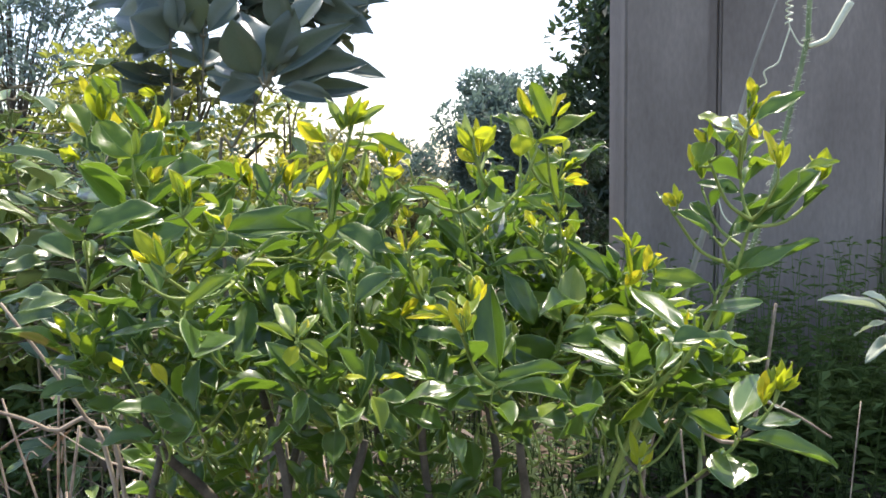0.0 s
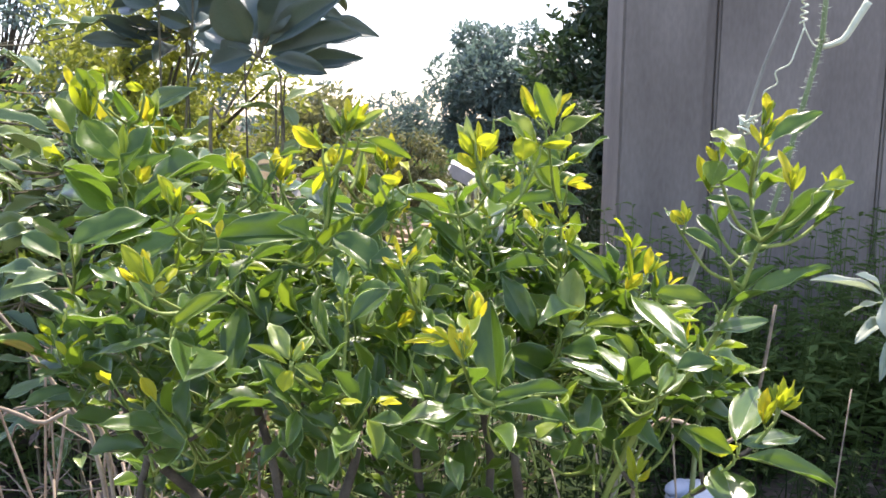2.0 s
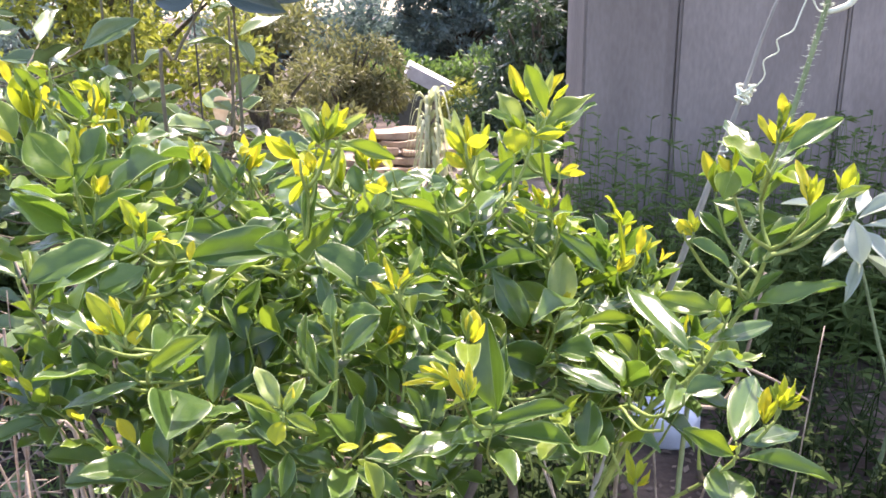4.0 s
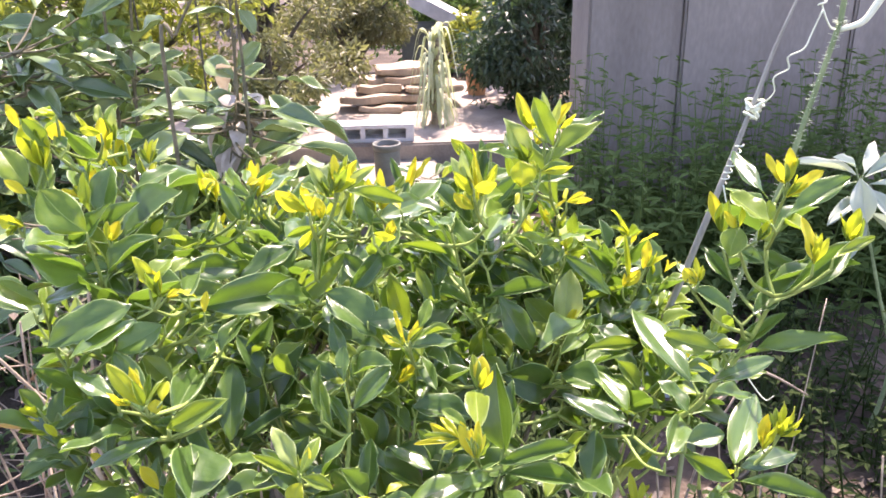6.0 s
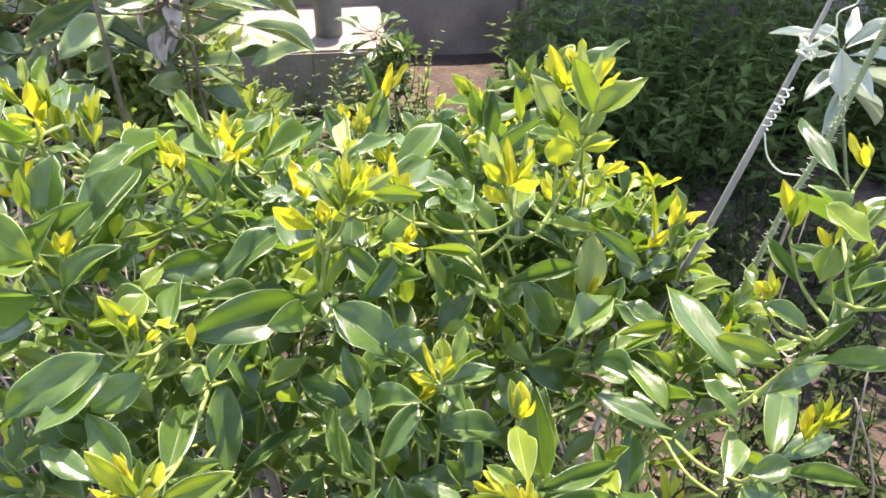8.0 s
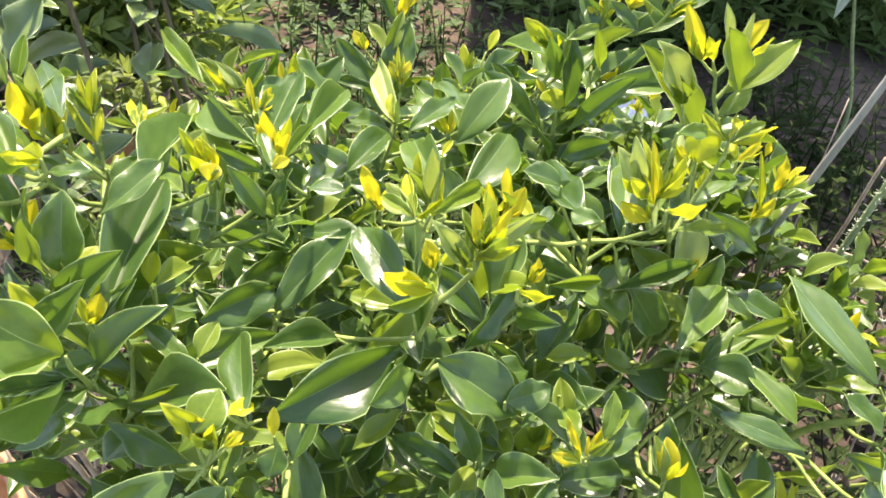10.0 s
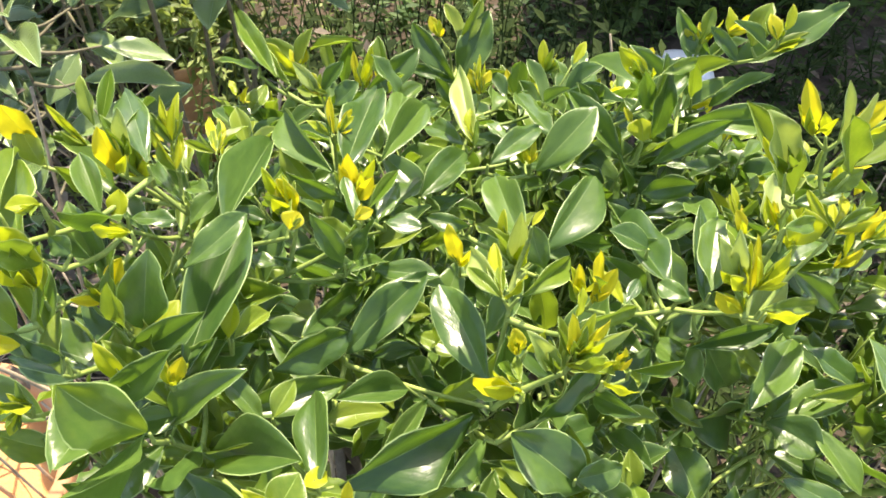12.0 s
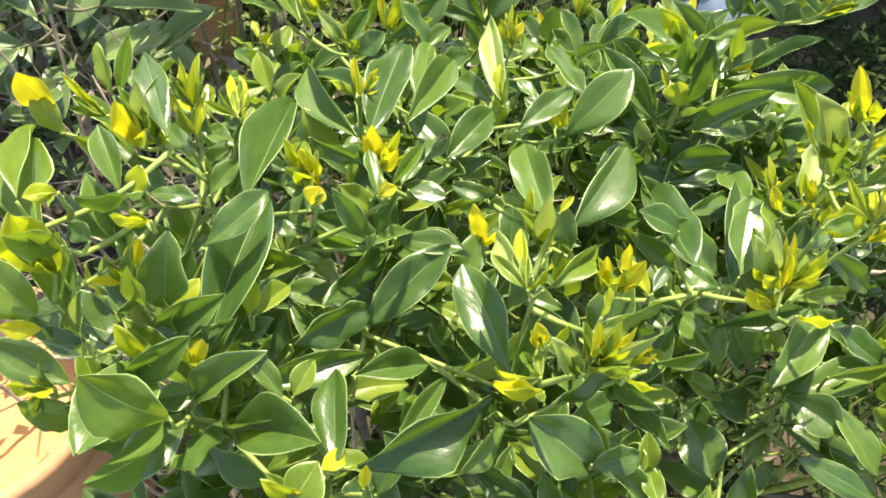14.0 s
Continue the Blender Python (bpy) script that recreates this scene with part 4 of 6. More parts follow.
twig([
    (0.178, 1.204, 0.702, 0.187, 1.211, 0.731, 0.015, 'l'),
])
twig([
    (0.144, 1.185, 0.692, 0.174, 1.207, 0.713, 0.032, 'd'),
])
twig([
    (-0.039, 1.204, 0.590, -0.058, 1.204, 0.678, 0.031, 'k'),
])
twig([
    (-0.035, 0.926, 0.724, -0.046, 0.939, 0.756, 0.006, 'y'),
    (-0.037, 0.924, 0.722, -0.058, 0.927, 0.734, 0.009, 'y'),
    (-0.032, 0.926, 0.724, -0.015, 0.936, 0.750, 0.009, 'y'),
    (-0.020, 0.928, 0.739, -0.008, 0.949, 0.764, 0.014, 'k'),
    (-0.033, 0.923, 0.723, 0.018, 0.948, 0.709, 0.019, 'd'),
    (-0.030, 0.925, 0.728, 0.014, 0.959, 0.727, 0.009, 'k'),
])
twig([
    (0.062, 1.115, 0.681, 0.147, 1.125, 0.690, 0.023, 'd'),
])
twig([
    (0.180, 1.188, 0.593, 0.192, 1.215, 0.671, 0.044, 'g'),
    (0.181, 1.186, 0.597, 0.195, 1.193, 0.624, 0.011, 'y'),
])
twig([
    (0.162, 1.123, 0.605, 0.126, 1.154, 0.628, 0.027, 'k'),
    (0.161, 1.123, 0.590, 0.212, 1.176, 0.599, 0.025, 'd'),
])
twig([
    (0.043, 0.930, 0.663, 0.045, 0.945, 0.695, 0.018, 'y'),
    (0.038, 0.926, 0.666, 0.036, 0.952, 0.694, 0.014, 'k'),
])
twig([
    (0.068, 0.921, 0.587, 0.056, 0.940, 0.684, 0.038, 'd'),
    (0.059, 0.915, 0.578, 0.147, 0.930, 0.591, 0.023, 'd'),
    (0.063, 0.909, 0.572, 0.145, 0.904, 0.559, 0.023, 'd'),
    (0.067, 0.924, 0.598, 0.087, 0.953, 0.627, 0.012, 'k'),
    (0.065, 0.927, 0.599, 0.069, 0.944, 0.615, 0.009, 'k'),
    (0.052, 0.901, 0.581, -0.045, 0.857, 0.575, 0.031, 's'),
])
twig([
    (0.034, 0.854, 0.663, 0.036, 0.917, 0.675, 0.026, 'k'),
    (0.029, 0.827, 0.650, 0.016, 0.846, 0.682, 0.013, 'y'),
    (0.029, 0.827, 0.650, 0.033, 0.845, 0.682, 0.010, 'y'),
    (0.029, 0.827, 0.652, 0.025, 0.842, 0.676, 0.008, 'y'),
    (0.016, 0.840, 0.665, -0.029, 0.835, 0.665, 0.008, 'y'),
    (0.022, 0.842, 0.677, -0.001, 0.859, 0.689, 0.013, 'k'),
])
twig([
    (-0.089, 0.929, 0.601, -0.063, 0.917, 0.571, 0.026, 'd'),
    (-0.059, 0.928, 0.598, -0.011, 0.902, 0.585, 0.020, 's'),
])
twig([
    (-0.135, 0.817, 0.651, -0.119, 0.847, 0.672, 0.014, 'k'),
    (-0.138, 0.822, 0.651, -0.164, 0.851, 0.681, 0.019, 'g'),
    (-0.135, 0.816, 0.648, -0.105, 0.816, 0.633, 0.014, 'k'),
    (-0.138, 0.818, 0.647, -0.181, 0.832, 0.663, 0.011, 'k'),
    (-0.135, 0.814, 0.644, -0.142, 0.803, 0.626, 0.020, 'k'),
    (-0.132, 0.822, 0.648, -0.128, 0.835, 0.667, 0.008, 'y'),
])
twig([
    (-0.089, 0.889, 0.671, -0.050, 0.925, 0.702, 0.024, 'd'),
    (-0.098, 0.906, 0.693, -0.098, 0.931, 0.721, 0.015, 'd'),
])
twig([
    (-0.121, 0.888, 0.673, -0.126, 0.921, 0.708, 0.010, 'k'),
])
twig([
    (-0.047, 0.989, 0.639, -0.025, 0.999, 0.661, 0.012, 'y'),
])
twig([
    (-0.025, 0.969, 0.618, -0.016, 1.013, 0.633, 0.014, 's'),
    (-0.032, 0.967, 0.620, 0.037, 0.971, 0.608, 0.038, 'd'),
])
twig([
    (0.391, 1.042, 0.843, 0.371, 1.057, 0.875, 0.013, 'y'),
    (0.372, 1.034, 0.827, 0.360, 1.122, 0.860, 0.020, 's'),
])
twig([
    (0.351, 0.948, 0.887, 0.349, 0.953, 0.910, 0.010, 'y'),
    (0.346, 0.943, 0.862, 0.374, 0.933, 0.893, 0.017, 'y'),
    (0.345, 0.947, 0.874, 0.356, 0.947, 0.902, 0.007, 'l'),
])
twig([
    (0.334, 0.913, 0.852, 0.397, 0.921, 0.888, 0.022, 'd'),
    (0.321, 0.911, 0.847, 0.290, 0.945, 0.866, 0.030, 'k'),
])
twig([
    (0.318, 1.020, 0.795, 0.306, 1.036, 0.840, 0.015, 'y'),
])
twig([
    (0.294, 0.926, 0.836, 0.284, 0.935, 0.853, 0.009, 'y'),
    (0.297, 0.927, 0.838, 0.300, 0.931, 0.862, 0.008, 'l'),
    (0.285, 0.914, 0.812, 0.298, 0.927, 0.838, 0.027, 'k'),
    (0.312, 0.915, 0.828, 0.324, 0.915, 0.850, 0.012, 'l'),
])
twig([
    (0.270, 0.950, 0.767, 0.257, 0.959, 0.782, 0.016, 'y'),
    (0.260, 0.950, 0.770, 0.256, 0.988, 0.784, 0.008, 's'),
    (0.272, 0.951, 0.770, 0.269, 0.960, 0.794, 0.007, 'l'),
])
twig([
    (0.363, 0.900, 0.808, 0.356, 0.916, 0.852, 0.022, 'y'),
])
twig([
    (0.444, 0.985, 0.792, 0.452, 0.991, 0.831, 0.015, 'l'),
])
twig([
    (0.392, 0.919, 0.805, 0.448, 0.948, 0.814, 0.012, 'k'),
])
twig([
    (0.300, 1.246, 0.653, 0.308, 1.256, 0.695, 0.016, 'y'),
    (0.304, 1.246, 0.657, 0.331, 1.242, 0.678, 0.009, 'l'),
    (0.278, 1.230, 0.639, 0.273, 1.253, 0.706, 0.009, 'l'),
])
twig([
    (0.268, 1.228, 0.636, 0.292, 1.228, 0.660, 0.017, 'y'),
])
twig([
    (0.300, 1.012, 0.610, 0.257, 1.131, 0.656, 0.048, 's'),
    (0.312, 0.989, 0.614, 0.376, 1.010, 0.590, 0.023, 'd'),
])
twig([
    (0.311, 0.965, 0.678, 0.257, 1.003, 0.679, 0.028, 'k'),
    (0.321, 0.964, 0.671, 0.401, 0.883, 0.733, 0.022, 'd'),
    (0.325, 0.966, 0.677, 0.376, 0.966, 0.723, 0.017, 'd'),
])
twig([
    (0.308, 0.940, 0.734, 0.267, 0.949, 0.767, 0.026, 'd'),
    (0.328, 0.940, 0.734, 0.366, 0.974, 0.747, 0.023, 'd'),
])
twig([
    (0.291, 0.950, 0.645, 0.383, 0.991, 0.650, 0.024, 's'),
])
twig([
    (0.357, 0.995, 0.501, 0.419, 1.099, 0.532, 0.043, 's'),
    (0.361, 0.992, 0.500, 0.442, 1.016, 0.501, 0.032, 's'),
    (0.357, 0.984, 0.487, 0.473, 0.973, 0.463, 0.025, 'd'),
])
twig([
    (0.387, 0.993, 0.524, 0.396, 1.011, 0.563, 0.015, 'y'),
    (0.404, 0.999, 0.543, 0.415, 1.012, 0.578, 0.010, 'l'),
    (0.407, 0.998, 0.544, 0.426, 1.003, 0.575, 0.010, 'l'),
    (0.407, 0.996, 0.541, 0.434, 0.994, 0.568, 0.008, 'l'),
])
twig([
    (0.319, 1.008, 0.491, 0.356, 0.987, 0.496, 0.022, 'l'),
])
twig([
    (0.223, 0.978, 0.574, 0.148, 1.021, 0.596, 0.029, 's'),
])
twig([
    (0.245, 0.869, 0.630, 0.285, 0.870, 0.639, 0.026, 'd'),
])
twig([
    (0.283, 0.967, 0.597, 0.257, 1.006, 0.621, 0.029, 'd'),
])
twig([
    (0.231, 0.884, 0.594, 0.272, 0.956, 0.608, 0.027, 'd'),
])
twig([
    (0.343, 1.003, 0.469, 0.338, 0.941, 0.448, 0.063, 's'),
])
twig([
    (0.260, 1.223, 0.581, 0.248, 1.268, 0.598, 0.021, 's'),
    (0.244, 1.223, 0.581, 0.325, 1.274, 0.592, 0.021, 's'),
])
twig([
    (0.213, 1.274, 0.593, 0.276, 1.226, 0.640, 0.012, 'k'),
])
twig([
    (0.228, 1.282, 0.625, 0.262, 1.298, 0.657, 0.035, 'k'),
])
twig([
    (0.188, 1.090, 0.617, 0.257, 1.091, 0.624, 0.019, 'k'),
])
twig([
    (0.235, 0.981, 0.456, 0.231, 1.005, 0.491, 0.011, 'l'),
    (0.238, 0.979, 0.457, 0.255, 0.984, 0.473, 0.008, 'y'),
    (0.237, 0.982, 0.465, 0.248, 0.998, 0.481, 0.010, 'k'),
])
twig([
    (0.214, 1.006, 0.498, 0.253, 0.966, 0.553, 0.013, 'k'),
])


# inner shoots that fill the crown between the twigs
# the way the large outer leaves face
LEAF_FRONT = Vector((0, -0.5, 0.85)).normalized()
# two camera positions; filler leaves between them and an outer leaf are dropped
VIEW_POINTS = [Vector((0.0, 0.22, 1.12)), Vector((-0.23, 0.74, 1.3))]


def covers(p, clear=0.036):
    """Whether a leaf at p would lie over one of the large outer leaves or hide it from the two camera positions."""
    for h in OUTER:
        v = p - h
        for way, reach in ((LEAF_FRONT, 0.12), *(((q - h).normalized(), 0.4) for q in VIEW_POINTS)):
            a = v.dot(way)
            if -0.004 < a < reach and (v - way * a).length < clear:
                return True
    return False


def fill_shoots(count, seed, low=()):
    """Short leafy shoots below the crown's surface: leaves in a spiral, paler and smaller to the tip."""
    r = random.Random(seed)
    shapes = {k: [leaf_arrays(k, 100 + i, True) for i in range(6)] for k in "dkyl"}
    groups = {k: ([], [], []) for k in "dkyl"}
    TV, TF = [], []
    tips = []
    for i in range(count):
        a, b = r.uniform(0, 6.283), r.uniform(0.0, 1)
        c = math.sqrt(1 - b * b)
        way = Vector((c * math.cos(a), c * math.sin(a), b))
        k = r.choice((0.98, 0.95, 0.92, 0.88, 0.8, 0.7, 0.5))
        tip = Vector((-0.12 + 0.55 * k * way.x, 1.22 + 0.43 * k * way.y, 0.51 + 0.32 * k * way.z))
        if (tip.x < -0.42 and tip.z < 0.62) or tip.x < -0.52 or (tip.x < -0.26 and tip.z > 0.66) or (tip.y < 1.08 and tip.z < 0.6):
            continue
        tips.append((tip, way, k))
    for n, x0, x1, y0, y1, z0, z1 in low:
        for i in range(n):
            tip = Vector((r.uniform(x0, x1), r.uniform(y0, y1), r.uniform(z0, z1)))
            tips.append((tip, Vector((r.uniform(-0.6, 0.6), r.uniform(-0.8, 0.1), 0.25)), 0.5))
    for tip, way, k in tips:
        d = (way * 0.7 + Vector((r.uniform(-0.4, 0.4), r.uniform(-0.4, 0.4), 0.7))).normalized()
        L = r.uniform(0.07, 0.13)
        foot = tip - d * L
        side = d.cross(Vector((0.3, 0.5, 0.8))).normalized()
        n = r.randint(6, 10)
        fresh = r.random()
        grown = []
        for j in range(n):
            t = (j + 0.3) / n
            p = foot + d * L * t
            s = Matrix.Rotation(j * 2.4 + r.uniform(-0.4, 0.4), 3, d) @ side
            kind = ("y" if r.random() < 0.5 else "l") if t > 0.72 and fresh > 0.35 and k > 0.84 and way.z > 0.3 else ("k" if t > 0.55 and fresh > 0.2 else "d")
            size = (r.uniform(0.045, 0.09) * (1 - 0.35 * t)) if kind == "d" else (r.uniform(0.035, 0.055) if kind == "k" else r.uniform(0.02, 0.035))
            go = (s * r.uniform(0.7, 1.1) + d * (0.55 + 0.9 * t) + Vector((0, 0, -0.1))).normalized()
            face = d * 0.8 + Vector((0, -0.15, 0.6)) + s * -0.3
            if kind != "y" and r.random() < 0.3:
                go = (s + d * 0.35 - Vector((0, 0, 0.2))).normalized()
                face = Vector((0.06 + r.uniform(-0.12, 0.12), -0.24 + r.uniform(-0.16, 0.16), 0.95))
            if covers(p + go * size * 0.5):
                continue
            grown.append((t, kind, leaf_matrix(p + s * 0.008, p + s * 0.008 + go * size, size * r.uniform(0.36, 0.5), face, r.uniform(-0.35, 0.35))))
        if len(grown) < 3:
            continue
        tip = foot + d * L * max(q[0] for q in grown)
        fork = min(FORKS[:10], key=lambda p: (p - foot).length)
        tube(smooth_line([fork.lerp(foot, 0.35), foot.lerp(fork, 0.3) + Vector((0, 0, -0.02)), foot, tip], 4), (0.0024, 0.001), 5, TV, TF)
        for t, kind, m in grown:
            V, F, S = groups[kind]
            v, f, sl = r.choice(shapes[kind])
            o = len(V)
            V.extend(m @ Vector(q) for q in v)
            F.extend(tuple(o + q for q in w) for w in f)
            S.extend(sl)
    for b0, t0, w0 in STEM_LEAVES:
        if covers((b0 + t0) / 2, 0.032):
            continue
        m = leaf_matrix(b0, t0, w0, Vector((r.uniform(-0.6, 0.6), r.uniform(-1.0, 0.1), 0.7)), r.uniform(-0.4, 0.4))
        kind = "k" if r.random() < 0.25 else "d"
        V, F, S = groups[kind]
        v, f, sl = r.choice(shapes[kind])
        o = len(V)
        V.extend(m @ Vector(q) for q in v)
        F.extend(tuple(o + q for q in w) for w in f)
        S.extend(sl)
    return groups, TV, TF


groups, TV, TF = fill_shoots(440, 5, [(26, -0.34, 0.22, 0.93, 1.1, 0.56, 0.7), (34, -0.45, 0.36, 1.2, 1.5, 0.26, 0.5)])
for k, (V, F, S) in groups.items():
    tagged(in_bush(mesh_object("foliage", V, F, FILL[k], slots=S)), kind="stuff")
tagged(in_bush(mesh_object("inner_twig", TV, TF, [twig_green])), kind="stuff")
# ---- plants behind the bush ----
BROAD = leaf_set("broad_leaf", dark=(0.055, 0.1, 0.032), light=(0.16, 0.225, 0.075), glow=(0.13, 0.2, 0.06), share=0.08, rim=(0.2, 0.28, 0.13), rib=(0.17, 0.24, 0.1), rough=0.22, spec=0.5)
SILVER = leaf_set("silver_leaf", dark=(0.27, 0.33, 0.23), light=(0.47, 0.52, 0.4), glow=(0.3, 0.4, 0.18), share=0.3, rim=(0.6, 0.64, 0.55), rib=(0.5, 0.55, 0.42), rough=0.42)
# broad leaf again, its dimness against the sky put into the colour
BACKLIT = leaf_set("dusky_leaf", dark=(0.042, 0.066, 0.052), light=(0.1, 0.135, 0.1), glow=(0.08, 0.13, 0.05), share=0.05, rim=(0.12, 0.16, 0.11), rib=(0.1, 0.14, 0.09), rough=0.34, spec=0.4)
BIG_LEAF = []
for seed in range(8):
    v, f, s = leaf_arrays("d", 300 + seed)
    me = bpy.data.meshes.new("leaf")
    me.from_pydata(v, [], f)
    for m in BROAD:
        me.materials.append(m)
    me.polygons.foreach_set("material_index", s)
    me.polygons.foreach_set("use_smooth", [True] * len(f))
    BIG_LEAF.append(me)
# the same leaf meshes in the colour darkened for backlight
BACKLIT_LEAF = []
for me in BIG_LEAF:
    c = me.copy()
    c.materials.clear()
    for m in BACKLIT:
        c.materials.append(m)
    BACKLIT_LEAF.append(c)
SILVER_LEAF = []
for me in BIG_LEAF[:4]:
    c = me.copy()
    c.materials.clear()
    for m in SILVER:
        c.materials.append(m)
    SILVER_LEAF.append(c)


def leafy_stem(name, label, category, group, stem, leaves, shapes, wood, facing, radius=0.012):
    pts = [Vector(p) for p in stem]
    foot = Vector((pts[-1].x + rnd.uniform(-0.04, 0.04), pts[-1].y + rnd.uniform(-0.03, 0.03), GROUND - 0.03))
    plant = thing(name, foot, label, category, group)
    v, f = tube(smooth_line([foot] + pts[::-1]), (radius, radius * 0.4), 8)
    v2, f2 = [], []
    trunk = mesh_object("trunk", v, f, [wood], plant)
    trunk.matrix_parent_inverse = Matrix.Translation(-foot)
    for q in leaves:
        b = Vector(q[:3])
        near = min(smooth_line(pts, 8), key=lambda p: (p - b).length)
        if (near - b).length > 0.004:
            tube(smooth_line([near, near.lerp(b, 0.5) + Vector((0, 0, -0.01)), b], 3), (0.004, 0.002), 5, v2, f2)
    stalks = tagged(mesh_object("leaf_stalk", v2, f2, [wood], plant), kind="stuff")
    stalks.matrix_parent_inverse = Matrix.Translation(-foot)
    for q in leaves:
        b, t = Vector(q[:3]), Vector(q[3:6])
        ob = new("leaf", shapes[rnd.randrange(len(shapes))])
        ob.parent = plant
        ob.matrix_parent_inverse = Matrix.Translation(-foot)
        ob.matrix_basis = leaf_matrix(b, t, q[6], Vector(facing) + Vector((rnd.uniform(-0.5, 0.5), rnd.uniform(-0.3, 0.3), rnd.uniform(-0.2, 0.3))), rnd.uniform(-0.3, 0.3))
    return plant


def sapling(stem, leaves, facing=(0.2, -0.45, 0.85), wide=1.0):
    leaves = [(*q[:6], q[6] * wide) for q in leaves]
    return leafy_stem("broadleaf_sapling", "young broad-leaved tree with long dark leathery leaves on a thin stem", "sapling", "saplings behind the bush",
                      stem, leaves, BACKLIT_LEAF if wide > 1 else BIG_LEAF, sapling_bark, facing, 0.006)


def silver_plant(stem, leaves):
    return leafy_stem("silver_leaf_plant", "pale silvery plant with drooping lance-shaped leaves in full sun", "plant", "", stem, leaves, SILVER_LEAF, vine_mat, (0, -0.5, 0.9), 0.009)


sapling([(-0.481, 2.200, 1.035), (-0.521, 2.200, 0.963), (-0.573, 2.200, 0.876), (-0.612, 2.200, 0.757)], [
    (-0.459, 2.200, 1.033, -0.217, 2.200, 1.087, 0.074),
    (-0.445, 2.200, 1.014, -0.212, 2.280, 1.036, 0.046),
    (-0.466, 2.200, 1.050, -0.255, 2.130, 1.186, 0.065),
    (-0.477, 2.200, 1.048, -0.386, 2.250, 1.170, 0.071),
    (-0.500, 2.200, 1.054, -0.541, 2.100, 1.177, 0.087),
    (-0.441, 2.200, 1.137, -0.337, 2.300, 1.307, 0.053),
    (-0.411, 2.200, 1.151, -0.444, 2.160, 1.286, 0.071),
    (-0.489, 2.200, 1.036, -0.607, 2.200, 1.006, 0.071),
    (-0.487, 2.200, 1.080, -0.562, 2.280, 1.255, 0.077),
    (-0.473, 2.200, 1.065, -0.394, 2.130, 1.210, 0.068),
    (-0.496, 2.200, 1.044, -0.628, 2.250, 1.103, 0.062),
    (-0.452, 2.200, 1.024, -0.296, 2.100, 0.989, 0.046),
], (0.1, -0.95, 0.3), 1.25)
sapling([(-0.792, 2.700, 1.321), (-0.800, 2.700, 1.126), (-0.818, 2.700, 1.000), (-0.837, 2.700, 0.818), (-0.860, 2.700, 0.596)], [
    (-0.798, 2.700, 1.161, -0.855, 2.700, 1.331, 0.066),
    (-0.799, 2.700, 1.143, -0.752, 2.780, 1.211, 0.043),
    (-0.804, 2.700, 1.152, -0.891, 2.630, 1.186, 0.047),
    (-0.782, 2.700, 1.250, -0.694, 2.750, 1.364, 0.070),
    (-0.804, 2.700, 1.251, -0.854, 2.600, 1.372, 0.117),
    (-0.791, 2.700, 1.303, -0.771, 2.800, 1.339, 0.047),
    (-0.794, 2.700, 1.125, -0.653, 2.660, 1.083, 0.058),
    (-0.840, 2.700, 1.269, -1.025, 2.700, 1.396, 0.137),
    (-0.820, 2.700, 1.304, -1.127, 2.780, 1.342, 0.117),
], (0.1, -0.95, 0.3), 1.25)
sapling([(-0.880, 2.650, 1.279), (-0.884, 2.650, 1.192), (-0.888, 2.650, 1.033), (-0.891, 2.650, 0.891), (-0.899, 2.650, 0.637)], [
    (-0.883, 2.650, 1.218, -0.934, 2.650, 1.384, 0.154),
    (-0.882, 2.650, 1.227, -0.835, 2.730, 1.381, 0.096),
    (-0.889, 2.650, 1.209, -0.974, 2.580, 1.286, 0.116),
], (0.1, -0.95, 0.3), 1.25)
sapling([(-0.470, 2.420, 0.993), (-0.469, 2.420, 0.928), (-0.469, 2.420, 0.765), (-0.470, 2.420, 0.532)], [
    (-0.470, 2.420, 0.993, -0.540, 2.420, 0.997, 0.047),
    (-0.470, 2.420, 0.989, -0.534, 2.500, 0.946, 0.037),
    (-0.465, 2.420, 0.993, -0.407, 2.350, 0.984, 0.037),
    (-0.470, 2.420, 1.001, -0.454, 2.470, 1.042, 0.037),
    (-0.474, 2.420, 1.009, -0.471, 2.320, 1.024, 0.030),
    (-0.464, 2.420, 0.920, -0.346, 2.520, 0.973, 0.057),
    (-0.473, 2.420, 0.895, -0.586, 2.380, 0.920, 0.057),
    (-0.468, 2.420, 0.912, -0.425, 2.420, 0.846, 0.044),
])
sapling([(-0.809, 2.600, 0.739), (-0.824, 2.600, 0.652), (-0.836, 2.600, 0.546), (-0.857, 2.600, 0.409)], [
    (-0.831, 2.600, 0.648, -1.046, 2.600, 0.580, 0.053),
    (-0.817, 2.600, 0.647, -0.651, 2.680, 0.556, 0.053),
    (-0.826, 2.600, 0.562, -0.572, 2.530, 0.442, 0.057),
    (-0.764, 2.600, 0.743, -0.683, 2.650, 0.768, 0.035),
    (-0.767, 2.600, 0.744, -0.786, 2.500, 0.824, 0.035),
    (-0.834, 2.600, 0.645, -0.928, 2.700, 0.692, 0.053),
    (-0.829, 2.600, 0.628, -0.969, 2.560, 0.724, 0.053),
    (-0.820, 2.600, 0.708, -0.859, 2.600, 0.788, 0.046),
    (-0.836, 2.600, 0.546, -1.040, 2.680, 0.463, 0.054),
    (-0.805, 2.600, 0.708, -0.654, 2.530, 0.700, 0.046),
])
